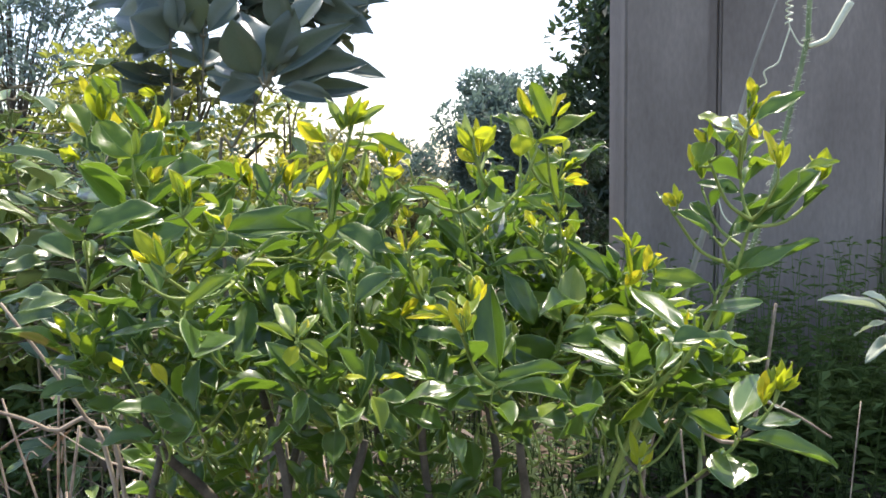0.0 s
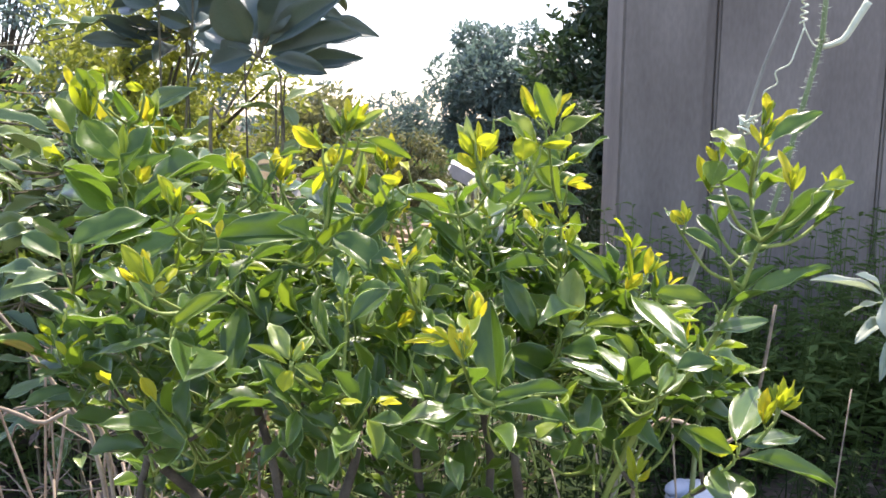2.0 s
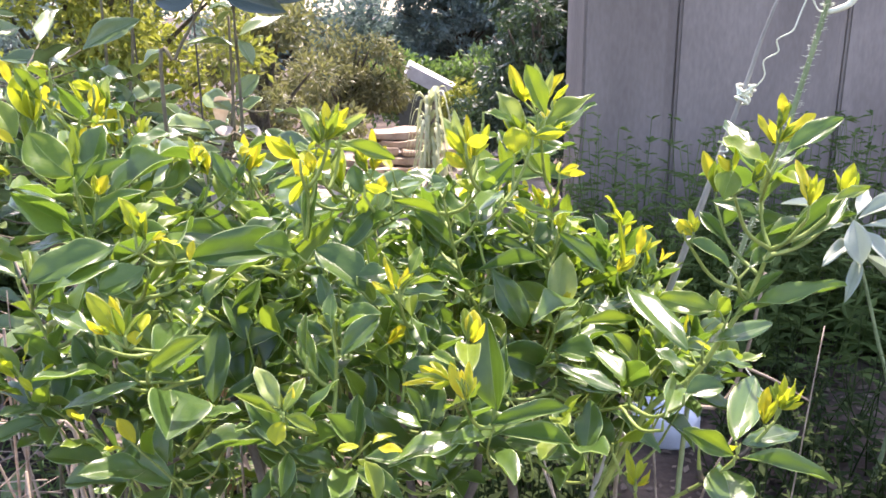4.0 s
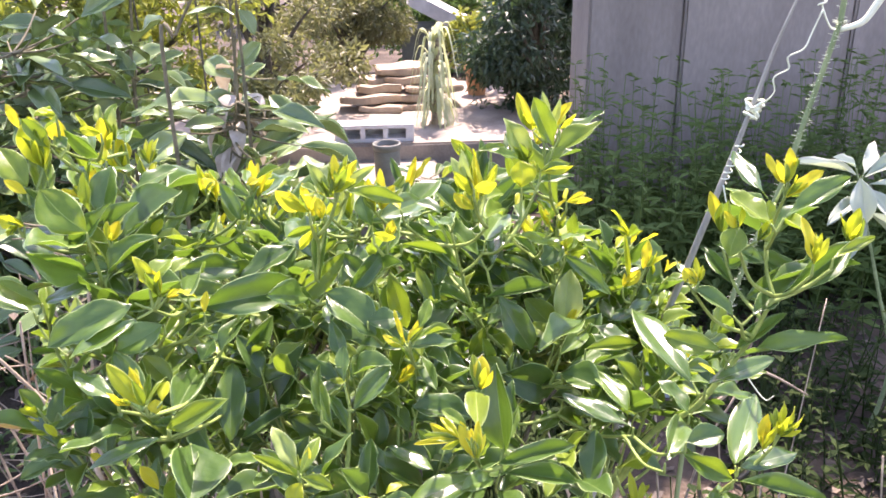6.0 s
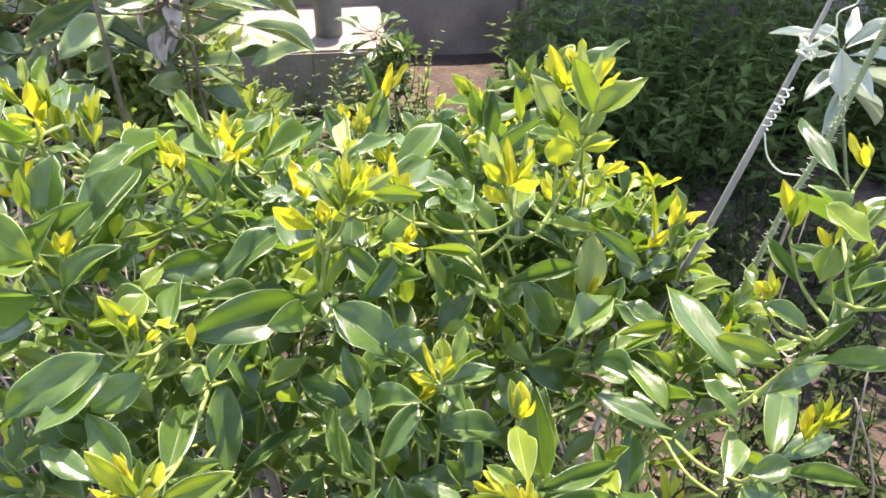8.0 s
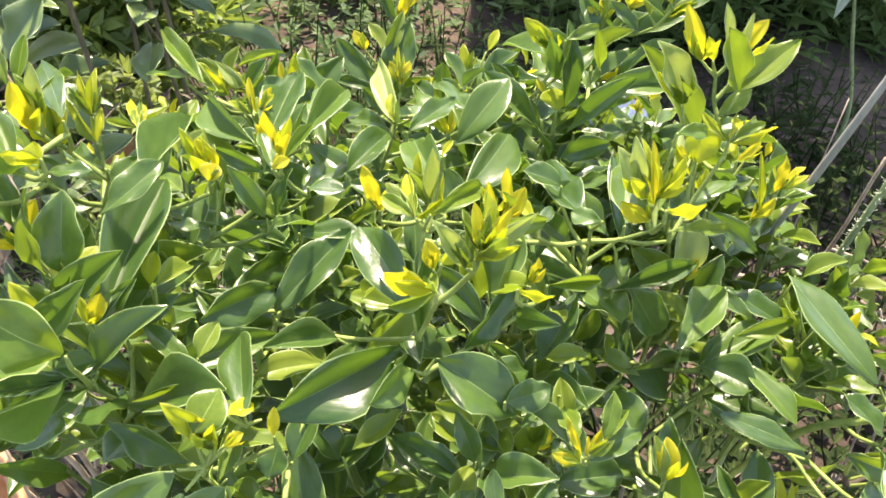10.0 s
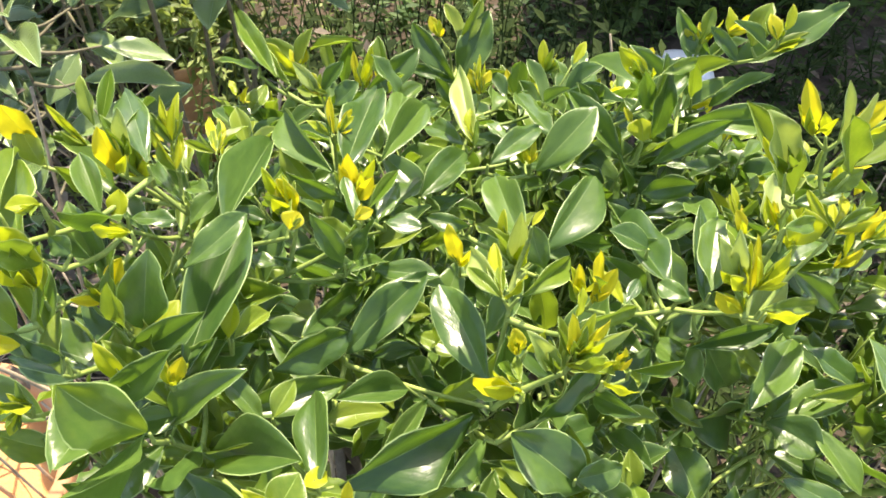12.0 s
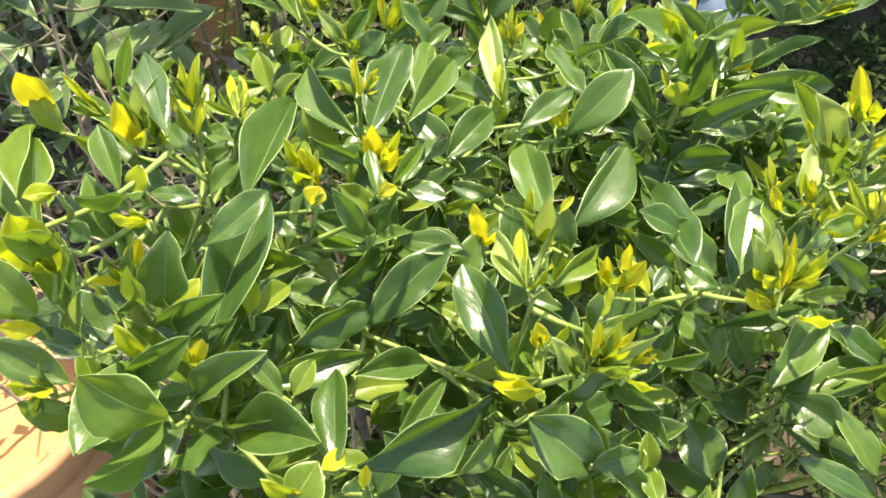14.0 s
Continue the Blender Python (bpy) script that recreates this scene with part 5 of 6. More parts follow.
sapling([(-0.498, 2.520, 0.845), (-0.512, 2.520, 0.741), (-0.527, 2.520, 0.617), (-0.546, 2.520, 0.454), (-0.568, 2.520, 0.262)], [
    (-0.506, 2.520, 0.738, -0.438, 2.520, 0.810, 0.056),
    (-0.348, 2.520, 0.557, -0.437, 2.600, 0.650, 0.070),
    (-0.402, 2.520, 0.709, -0.244, 2.450, 0.707, 0.026),
    (-0.542, 2.520, 0.567, -0.585, 2.570, 0.471, 0.081),
    (-0.500, 2.520, 0.502, -0.540, 2.420, 0.453, 0.081),
    (-0.425, 2.520, 0.403, -0.263, 2.620, 0.418, 0.044),
    (-0.373, 2.520, 0.562, -0.279, 2.480, 0.634, 0.036),
    (-0.375, 2.520, 0.545, -0.241, 2.520, 0.607, 0.033),
    (-0.510, 2.520, 0.711, -0.612, 2.600, 0.761, 0.066),
    (-0.520, 2.520, 0.665, -0.612, 2.450, 0.655, 0.056),
    (-0.506, 2.520, 0.695, -0.436, 2.570, 0.743, 0.043),
    (-0.520, 2.520, 0.601, -0.380, 2.420, 0.651, 0.043),
    (-0.527, 2.520, 0.601, -0.688, 2.620, 0.533, 0.060),
])

# a dead sapling with withered leaves hanging from it
def dead_sapling(x, y, top, low, count, seed):
    r = random.Random(seed)
    foot = Vector((x, y, GROUND - 0.03))
    plant = thing("dead_sapling", foot, "thin dead sapling with pale withered curled leaves", "sapling")
    line = smooth_line([Vector((0, 0, 0)), Vector((0.015, 0, 0.5)), Vector((-0.01, 0.01, 1.1)), Vector((0.005, 0, top - GROUND))], 8)
    v, f = tube(line, (0.007, 0.0035), 7)
    mesh_object("trunk", v, f, [sapling_bark], plant)
    for i in range(count):
        z = r.uniform(low, low + 0.26) - GROUND
        p = min(line, key=lambda q: abs(q.z - z))
        a, L = r.uniform(0, 6.283), r.uniform(0.05, 0.11)
        out = Vector((math.cos(a), math.sin(a), 0))
        rows, v, f = 7, [], []
        for k in range(rows):
            t = k / (rows - 1)
            c = p + out * L * (0.15 + 0.75 * math.sin(1.5 * t)) - Vector((0, 0, L * 0.9 * t * t))
            w = 0.24 * L * math.sin(math.pi * min(1.0, 0.08 + 0.9 * t)) + 0.002
            side = Vector((-out.y, out.x, 0.5 * math.sin(4 * t + i)))
            v += [c - side * w + out * w * 0.7, c, c + side * w + out * w * 0.7]
        f = [(3 * k + j, 3 * k + j + 1, 3 * k + j + 4, 3 * k + j + 3) for k in range(rows - 1) for j in range(2)]
        mesh_object("leaf", v, f, [withered], plant)
    return plant


withered = leaf_material("withered_leaf", (0.26, 0.21, 0.15), (0.62, 0.57, 0.48), (0.5, 0.42, 0.28), 0.25, 0.6)
dead_sapling(-0.505, 2.5, 1.0, 0.5, 18, 61)

silver_plant([(1.430, 2.700, 0.290), (1.477, 2.700, 0.137), (1.558, 2.700, -0.099), (1.658, 2.700, -0.411)], [
    (1.418, 2.700, 0.312, 1.191, 2.700, 0.383, 0.034),
    (1.424, 2.700, 0.287, 1.333, 2.792, 0.238, 0.023),
    (1.428, 2.700, 0.302, 1.427, 2.620, 0.174, 0.080),
    (1.437, 2.700, 0.300, 1.654, 2.757, 0.387, 0.065),
    (1.455, 2.700, 0.268, 1.509, 2.585, 0.191, 0.050),
    (1.435, 2.700, 0.311, 1.527, 2.815, 0.407, 0.046),
    (1.409, 2.700, 0.333, 1.315, 2.654, 0.396, 0.038),
    (1.453, 2.700, 0.279, 1.691, 2.700, 0.258, 0.050),
    (1.476, 2.700, 0.224, 1.816, 2.792, 0.077, 0.058),
    (1.453, 2.700, 0.236, 1.306, 2.620, 0.195, 0.050),
    (1.470, 2.700, 0.182, 1.688, 2.757, 0.007, 0.047),
    (1.462, 2.700, 0.182, 1.379, 2.585, 0.066, 0.046),
])


# more of the same broad leaves, thick and low, behind the bush
def broad_shrub(x, y, top, count, spread, seed, label, big=1.25, head=0.0):
    r = random.Random(seed)
    sway = 0.03 + 0.03 * max(0.0, top)
    stem = [(x, y, top), (x + sway * math.sin(seed * 2.1), y, top - 0.28), (x - sway * math.cos(seed * 1.3), y + 0.02, top - 0.6), (x + sway * math.sin(seed), y - 0.02, top - 0.85)]
    leaves = []
    for i in range(count):
        z = top - r.random() ** 1.3 * (head or min(0.42 if top < 0.9 else 1.05, (top - GROUND) * 0.6))
        a = i * 2.4 + r.uniform(-0.4, 0.4)
        d = Vector((math.cos(a), math.sin(a), r.uniform(-0.15, 0.8))).normalized()
        b = Vector((x, y, z)) + d * r.uniform(0.02, 0.4) * spread
        t = b + (d * r.uniform(0.1, 0.17) - Vector((0, 0, r.uniform(0, 0.06)))) * big
        leaves.append((*b, *t, r.uniform(0.04, 0.06) * big))
    return leafy_stem("broadleaf_sapling", label, "sapling", "saplings behind the bush", stem, leaves, BACKLIT_LEAF if top > 1.2 else BIG_LEAF, bark if top > 1.2 else sapling_bark, (0.1, -0.85, 0.45) if top > 1.2 else (0.2, -0.38, 0.95), 0.005)


broad_shrub(-0.5, 2.45, 0.66, 32, 0.45, 41, "leafy broad-leaved sapling with glossy drooping leaves")
broad_shrub(-0.82, 2.3, 0.46, 26, 0.5, 48, "low sapling with broad grey-green leaves in the sun", 1.1)
broad_shrub(-0.78, 1.95, 0.5, 26, 0.42, 51, "low sapling with broad grey-green leaves in the sun", 1.0)
broad_shrub(-1.05, 2.3, 0.2, 26, 0.4, 49, "low sapling with broad grey-green leaves", 1.0)
broad_shrub(-0.95, 2.7, 0.7, 44, 0.5, 42, "leafy broad-leaved sapling with glossy drooping leaves")
broad_shrub(-1.1, 2.5, 0.8, 60, 0.55, 43, "leafy broad-leaved sapling thick with dark leaves")
broad_shrub(-1.5, 2.8, 1.1, 70, 0.8, 45, "tall broad-leaved sapling thick with dark leaves")
broad_shrub(0.05, 4.45, -0.2, 26, 0.34, 52, "leafy pale green plant growing before the terrace edge", 0.85, 0.3)
broad_shrub(-1.04, 4.0, 2.1, 110, 0.95, 46, "tall thin sapling with a dense head of long dark leaves", 2.5, 0.75)
broad_shrub(-0.78, 4.1, 1.76, 56, 0.5, 50, "tall thin sapling with a dense head of long dark leaves", 2.4, 0.5)
broad_shrub(-1.4, 4.5, 2.17, 70, 0.7, 47, "tall thin sapling with a head of long dark leaves", 1.9)

# ---- trees and shrubs in the distance ----
def cloud(blobs, count, size, seed, gap=-0.15, grain=3.0, droop=0.0, narrow=0.45):
    """Small bent leaves near the surface of uneven clumps, with gaps."""
    r = np.random.default_rng(seed)
    weight = np.array([b[3] * b[4] + b[4] * b[5] + b[3] * b[5] for b in blobs])
    pick = r.choice(len(blobs), count, p=weight / weight.sum())
    B = np.array(blobs)[pick]
    d = r.normal(size=(count, 3))
    d /= np.linalg.norm(d, axis=1)[:, None]
    rad = 1 - 0.55 * r.random(count) ** 1.8
    P = B[:, :3] + d * B[:, 3:6] * rad[:, None]
    keep = np.array([noise.noise(Vector(p) * grain) > gap for p in P])
    P, d = P[keep], d[keep]
    n = len(P)
    way = d * 0.6 + r.normal(size=(n, 3)) * 0.6 + np.array([0, 0, -droop])
    way /= np.linalg.norm(way, axis=1)[:, None]
    side = np.cross(way, r.normal(size=(n, 3)))
    side /= np.linalg.norm(side, axis=1)[:, None] + 1e-9
    up = np.cross(side, way)
    L = size * r.uniform(0.6, 1.4, n)[:, None]
    W = L * narrow * 0.5
    V = np.stack([P, P + way * L * 0.5 + side * W + up * L * 0.08, P + way * L - up * L * 0.1, P + way * L * 0.5 - side * W + up * L * 0.08], 1).reshape(-1, 3)
    F = [(4 * i, 4 * i + 1, 4 * i + 2, 4 * i + 3) for i in range(n)]
    return V, F


def quick_leaf(name, dark, light, glow, share=0.35, rough=0.5, spec=0.5):
    return leaf_material(name, dark, light, glow, share, rough, per_island=True, bump=0.0, scale=3.0, spec=spec)


def tree(name, label, foot, height, blobs, count, size, material, seed, gap=-0.15, grain=3.0, droop=0.0, narrow=0.45, radius=0.06, wood=bark):
    foot = Vector(foot)
    ob = thing(name, foot, label, "tree" if "tree" in name else "shrub")
    rel = [(b[0] - foot.x, b[1] - foot.y, b[2] - foot.z, *b[3:]) for b in blobs]
    v, f = tube(smooth_line([Vector((0, 0, -0.05)), Vector((radius * 0.5, 0, height * 0.4)), Vector((0, radius, height * 0.85))]), (radius, radius * 0.35), 8)
    for b in rel:
        c = Vector(b[:3])
        start = Vector((0, 0, min(height * 0.5, max(0.1, c.z * 0.5))))
        tube(smooth_line([start, start.lerp(c, 0.5) + Vector((0, 0, 0.05 * height)), c]), (radius * 0.45, radius * 0.12), 5, v, f)
    mesh_object("trunk", v, f, [wood], ob)
    V, F = cloud(rel, count, size, seed, gap, grain, droop, narrow)
    mesh_object("crown", V.tolist(), F, [material], ob, smooth=False)
    return ob


def clumps(seed, cx, cy, cz, rx, ry, rz, n, s):
    r = random.Random(seed)
    out = []
    for _ in range(n):
        a, b = r.uniform(0, 2 * math.pi), r.uniform(-1, 1)
        k = r.uniform(0.35, 0.95)
        c = math.sqrt(1 - b * b)
        q = s * r.uniform(0.6, 1.25)
        out.append((cx + rx * k * c * math.cos(a), cy + ry * k * c * math.sin(a), cz + rz * k * b, q, q, q * 0.75))
    return out


olive = quick_leaf("shrub_leaf_yellow_green", (0.09, 0.13, 0.03), (0.34, 0.36, 0.07), (0.45, 0.5, 0.06))
mid_green = quick_leaf("shrub_leaf_green", (0.04, 0.09, 0.03), (0.12, 0.2, 0.06), (0.2, 0.34, 0.06))
conifer = quick_leaf("conifer_needles", (0.07, 0.085, 0.04), (0.22, 0.22, 0.1), (0.26, 0.28, 0.08))
# distance haze is put into this leaf colour: paler and bluer
haze_green = quick_leaf("far_tree_leaf", (0.085, 0.132, 0.12), (0.165, 0.23, 0.2), (0.16, 0.25, 0.18))
sunny = quick_leaf("sunlit_shrub_leaf", (0.09, 0.15, 0.04), (0.24, 0.31, 0.085), (0.34, 0.46, 0.06), 0.4, 0.36)
dark_green = quick_leaf("dark_tree_leaf", (0.018, 0.04, 0.022), (0.05, 0.09, 0.045), (0.06, 0.12, 0.03), 0.25)

tree("garden_shrub", "yellow-green garden shrub with fine sunlit leaves", (-1.9, 5.1, GROUND), 1.7, clumps(1, -1.9, 4.9, 0.6, 1.0, 0.5, 1.2, 36, 0.28), 20000, 0.055, olive, 11)
tree("garden_shrub", "dense green shrub at the side of the garden", (-2.9, 4.3, GROUND), 1.7, clumps(2, -2.8, 4.3, 0.35, 0.9, 0.6, 1.05, 26, 0.3), 12000, 0.07, mid_green, 12)
tree("garden_shrub", "brownish green feathery conifer", (-1.1, 6.3, GROUND), 1.5, clumps(3, -1.05, 6.4, 0.2, 0.75, 0.5, 0.85, 20, 0.26), 10000, 0.06, conifer, 13)
tree("garden_shrub", "low green shrub beside the saplings", (-1.7, 3.6, GROUND), 0.8, clumps(4, -1.7, 3.5, -0.15, 0.6, 0.45, 0.55, 18, 0.2), 7000, 0.07, mid_green, 14)
tree("fine_leaved_tree", "airy fine-leaved tree with sky showing through", (-4.6, 8.5, GROUND), 3.2, clumps(5, -4.5, 8.5, 2.0, 2.2, 1.0, 1.9, 60, 0.42), 24000, 0.075, haze_green, 15, gap=-0.05, radius=0.03)
tree("far_tree", "hazy round-crowned tree in the distance", (0.9, 14.5, GROUND), 2.6, clumps(6, 0.8, 14.5, 0.95, 1.6, 1.0, 1.6, 62, 0.42), 30000, 0.11, haze_green, 16, gap=-0.2)
tree("far_tree", "hazy tree in the distance with a low crown", (-2.4, 15.5, GROUND), 1.8, clumps(7, -2.2, 15.5, 0.5, 1.9, 1.0, 0.8, 30, 0.45), 12000, 0.12, haze_green, 17)
tree("far_tree", "low hazy trees under the gap of sky", (-0.4, 16.5, GROUND), 1.5, clumps(14, -0.4, 16.5, 0.15, 1.4, 0.8, 0.75, 26, 0.42), 12000, 0.12, haze_green, 23)
tree("far_tree", "distant tree behind the garden", (-6.0, 14, GROUND), 2.6, clumps(8, -5.8, 14, 0.9, 2.6, 1.2, 1.4, 36, 0.55), 12000, 0.13, haze_green, 18)
tree("dark_tree", "tall dark-leaved tree in front of the sky beside the wall", (1.6, 8.2, GROUND), 3.4, clumps(9, 1.85, 8.2, 1.3, 1.3, 0.9, 2.2, 64, 0.42), 26000, 0.11, dark_green, 19, gap=-0.2)
tree("dark_tree", "dark drooping conifer beside the wall", (0.95, 6.45, GROUND), 2.0, clumps(10, 0.86, 6.4, 0.3, 0.42, 0.42, 0.95, 34, 0.2), 14000, 0.07, dark_green, 20, droop=0.8, narrow=0.25)
tree("garden_shrub", "brownish green conifer-like shrub on the terrace", (-0.6, 7.9, GROUND), 1.3, clumps(12, -0.58, 7.8, 0.3, 0.7, 0.45, 0.6, 22, 0.22), 11000, 0.06, conifer, 21, droop=0.5, narrow=0.28)
tree("far_tree", "distant trees closing the garden", (7, 16, GROUND), 4.0, clumps(13, 7, 16, 1.9, 4.0, 1.5, 2.2, 30, 0.9), 8000, 0.2, haze_green, 22)

tree("garden_shrub", "small pale green plant growing before the terrace edge", (0.15, 4.5, GROUND), 0.3, clumps(31, 0.15, 4.5, -0.38, 0.13, 0.1, 0.17, 9, 0.06), 700, 0.05, mid_green, 24, radius=0.006)

tree("garden_shrub", "low green hedge behind the terrace", (0.3, 10.6, GROUND), 0.8, clumps(32, 0.3, 10.6, -0.15, 1.7, 0.4, 0.55, 30, 0.26), 9000, 0.08, mid_green, 26)
tree("garden_shrub", "sunlit yellow-green shrub beside the shed", (0.62, 8.4, GROUND), 0.7, clumps(33, 0.62, 8.4, -0.1, 0.3, 0.25, 0.45, 16, 0.15), 4000, 0.06, olive, 27)

tree("garden_shrub", "lush sunlit green shrub behind the saplings", (-1.35, 3.75, GROUND), 1.5, clumps(34, -1.35, 3.7, 0.1, 0.55, 0.4, 0.75, 26, 0.19), 9000, 0.085, sunny, 28)
tree("garden_shrub", "low sunlit green shrub between the saplings", (-0.8, 3.45, GROUND), 0.9, clumps(35, -0.8, 3.4, -0.15, 0.4, 0.3, 0.5, 18, 0.15), 6000, 0.075, sunny, 29)
tree("garden_shrub", "bright yellow-green shrub among the saplings", (-1.95, 3.3, GROUND), 1.5, clumps(36, -1.9, 3.3, 0.1, 0.45, 0.35, 0.75, 20, 0.18), 7000, 0.085, sunny, 30)

tree("garden_shrub", "feathery olive-green conifer beside the terrace", (-0.95, 5.0, -0.365), 0.75, clumps(37, -0.93, 5.05, 0.1, 0.38, 0.3, 0.45, 22, 0.14), 8000, 0.05, conifer, 31, droop=0.3, narrow=0.3, radius=0.03)

# ---- terrace things ----
# hollow block with three square holes
blk = thing("hollow_block", (-0.28, 5.53, -0.255), "pale concrete hollow block with three square holes", "block")
bm = bmesh.new()
for x0, x1 in ((-0.235, -0.19), (-0.085, -0.055), (0.05, 0.08), (0.185, 0.235)):
    box(bm, x0, -0.07, 0.02, x1, 0.07, 0.085, 0.003)
box(bm, -0.235, -0.071, 0, 0.235, 0.071, 0.022, 0.003)
box(bm, -0.235, -0.071, 0.083, 0.235, 0.071, 0.11, 0.003)
box(bm, -0.233, 0.045, 0.02, 0.233, 0.069, 0.085)
part("body", bm, block_mat, blk)
blk.scale = (1.1, 1.1, 1.05)
# stacked flat stones behind it
r = random.Random(3)
for i in range(9):
    bm = bmesh.new()
    w, d, h = r.uniform(0.14, 0.24), r.uniform(0.1, 0.16), r.uniform(0.035, 0.06)
    box(bm, -w, -d, 0, w, d, h, 0.008, 0.022, 2)
    st = part("flat_stone", bm, tan)
    st.location = (-0.1 + r.uniform(-0.1, 0.1), 6.4 + r.uniform(-0.05, 0.05) + 0.04 * i, -0.255 + 0.052 * (i // 2) * 1.05)
    st.location.x += 0.22 * (1 if i % 2 else -1) * (0.8 if i < 6 else 0.4)
    st.rotation_euler.z = r.uniform(-0.15, 0.15)
    tagged(st, "flat tan stone in a sunlit stack", "stone", "stacked stones")


def flower_pot(at, rim, height, material, label, name="flower_pot", filled=True, earth=soil, foot=0.7):
    pot = thing(name, at, label, "pot")
    b = bmesh.new()
    base = rim * foot
    lathe(b, [(0, 0), (base, 0), (base * 1.01, 0.004), (rim * 0.95, height * 0.84), (rim * 0.95, height * 0.85), (rim * 1.03, height * 0.86), (rim * 1.05, height * 0.98), (rim * 1.03, height),
              (rim * 0.93, height), (rim * 0.9, height * 0.8), (rim * 0.86, height * 0.6)], 36)
    part("body", b, material, pot, smooth=True)
    if filled:
        b = bmesh.new()
        lathe(b, [(0, height * 0.88), (rim * 0.5, height * 0.89), (rim * 0.91, height * 0.86)], 24)
        for q in b.verts:
            q.co.z += noise.noise(q.co * 40) * 0.008
        part("potting_soil", b, earth, pot, smooth=True)
    return pot


flower_pot((-0.185, 4.9, -0.365), 0.08, 0.25, darkpot, "dark olive plastic pot standing on the terrace edge", foot=0.93)
flower_pot((0.5, 6.9, -0.255), 0.1, 0.23, clay, "small terracotta pot on the back terrace")
flower_pot((-0.74, 2.85, GROUND), 0.098, 0.47, clay, "tall terracotta pot half hidden by stems")
flower_pot((-0.96, 1.43, GROUND), 0.215, 0.66, clay, "large terracotta pot filled with reddish earth beside the bush", earth=red_earth)

# pale dry plant on the terrace
palm = thing("dry_plant", (0.13, 5.92, -0.255), "pale dry plant with long drooping straw-coloured leaves", "plant")
straw = leaf_material("straw_leaf", (0.36, 0.41, 0.23), (0.58, 0.6, 0.4), (0.48, 0.54, 0.24), 0.35, 0.6)
r = random.Random(9)
for i in range(90):
    a = r.uniform(0, 6.28)
    h = r.uniform(0.05, 0.6)
    start = Vector((0, 0, h))
    out = Vector((math.cos(a), math.sin(a), 0))
    L = r.uniform(0.12, 0.26)
    line = smooth_line([start, start + out * L * 0.45 + Vector((0, 0, L * 0.45)), start + out * L * 0.8 + Vector((0, 0, -L * 0.9))], 4)
    v, f = [], []
    side = Vector((-out.y, out.x, 0))
    for k, p in enumerate(line):
        w = 0.017 * (1 - k / len(line)) + 0.002
        v += [p - side * w, p + Vector((0, 0, -w * 0.5)), p + side * w]
    f = [(3 * k + j, 3 * k + j + 1, 3 * k + j + 4, 3 * k + j + 3) for k in range(len(line) - 1) for j in range(2)]
    mesh_object("leaf", v, f, [straw], palm)
v, f = tube(smooth_line([Vector((0, 0, -0.02)), Vector((0.01, 0, 0.3)), Vector((0.03, 0, 0.6))]), (0.03, 0.012), 8)
mesh_object("trunk", v, f, [dry], palm)

# grey shed wall with a slanted pale roof edge, far behind
shed_grey = rough_material("shed_wall", [(0.2, (0.07, 0.075, 0.06)), (0.8, (0.16, 0.165, 0.13))], 5, 0.9, 0.4, 0.006)
shed = thing("shed", (0.22, 9.4, GROUND - 0.04), "small grey shed with a pale slanting roof board", "shed")
bm = bmesh.new()
box(bm, -0.3, 0, -0.02, 0.04, 0.6, 0.58, 0.006)
part("wall", bm, shed_grey, shed)
bm = bmesh.new()
vs = box(bm, -0.42, -0.06, -0.06, 0.42, 0.7, 0.06, 0.005)
bmesh.ops.rotate(bm, verts=bm.verts, cent=(0, 0, 0), matrix=Matrix.Rotation(radians(27), 3, "Y"))
bmesh.ops.translate(bm, verts=bm.verts, vec=(0.16, 0, 0.66))
part("roof", bm, block_mat, shed)
shed.scale = (1.15, 1.15, 1.2)

# ---- right side: weeds, stake, vine, jug ----
weed_mat = quick_leaf("weed_leaf", (0.06, 0.105, 0.03), (0.135, 0.2, 0.062), (0.17, 0.26, 0.06), 0.35, 0.8, 0.12)


def herb(V, F, foot, height, r, size, leaf_n):
    """One upright weed: a thin stem with narrow leaves that get smaller upwards."""
    top = foot + Vector((r.uniform(-0.15, 0.15), r.uniform(-0.15, 0.15), height))
    line = smooth_line([foot, foot.lerp(top, 0.5) + Vector((r.uniform(-0.04, 0.04), r.uniform(-0.04, 0.04), 0)), top], 4)
    tube(line, (0.004, 0.0015), 4, V, F)
    for i in range(leaf_n):
        t = (i + r.random()) / leaf_n
        p = line[min(len(line) - 1, int(t * len(line)))]
        a = r.uniform(0, 6.28)
        d = Vector((math.cos(a), math.sin(a), r.uniform(-0.2, 0.7))).normalized()
        L = size * r.uniform(0.5, 1.2) * (1.2 - 0.8 * t)
        s = d.cross(Vector((0, 0, 1))).normalized() * L * r.uniform(0.12, 0.22)
        o = len(V)
        V += [p, p + d * L * 0.45 + s + Vector((0, 0, 0.04 * L)), p + d * L - Vector((0, 0, 0.15 * L)), p + d * L * 0.45 - s + Vector((0, 0, 0.04 * L))]
        F += [(o, o + 1, o + 2, o + 3)]


def weed_bed(name, label, n, area, heights, size, leaf_n, seed, material):
    r = random.Random(seed)
    V, F = [], []
    for _ in range(n):
        x, y = r.uniform(area[0], area[1]), r.uniform(area[2], area[3])
        if 1.9 < y < 3.2 and abs(x - (1.0 - 0.36 * (3.06 - y))) < 0.19:
            continue
        herb(V, F, Vector((x, y, GROUND - 0.02)), r.uniform(*heights), r, size, leaf_n)
    return tagged(mesh_object(name, V, F, [material], smooth=False), label, "weeds", kind="stuff")


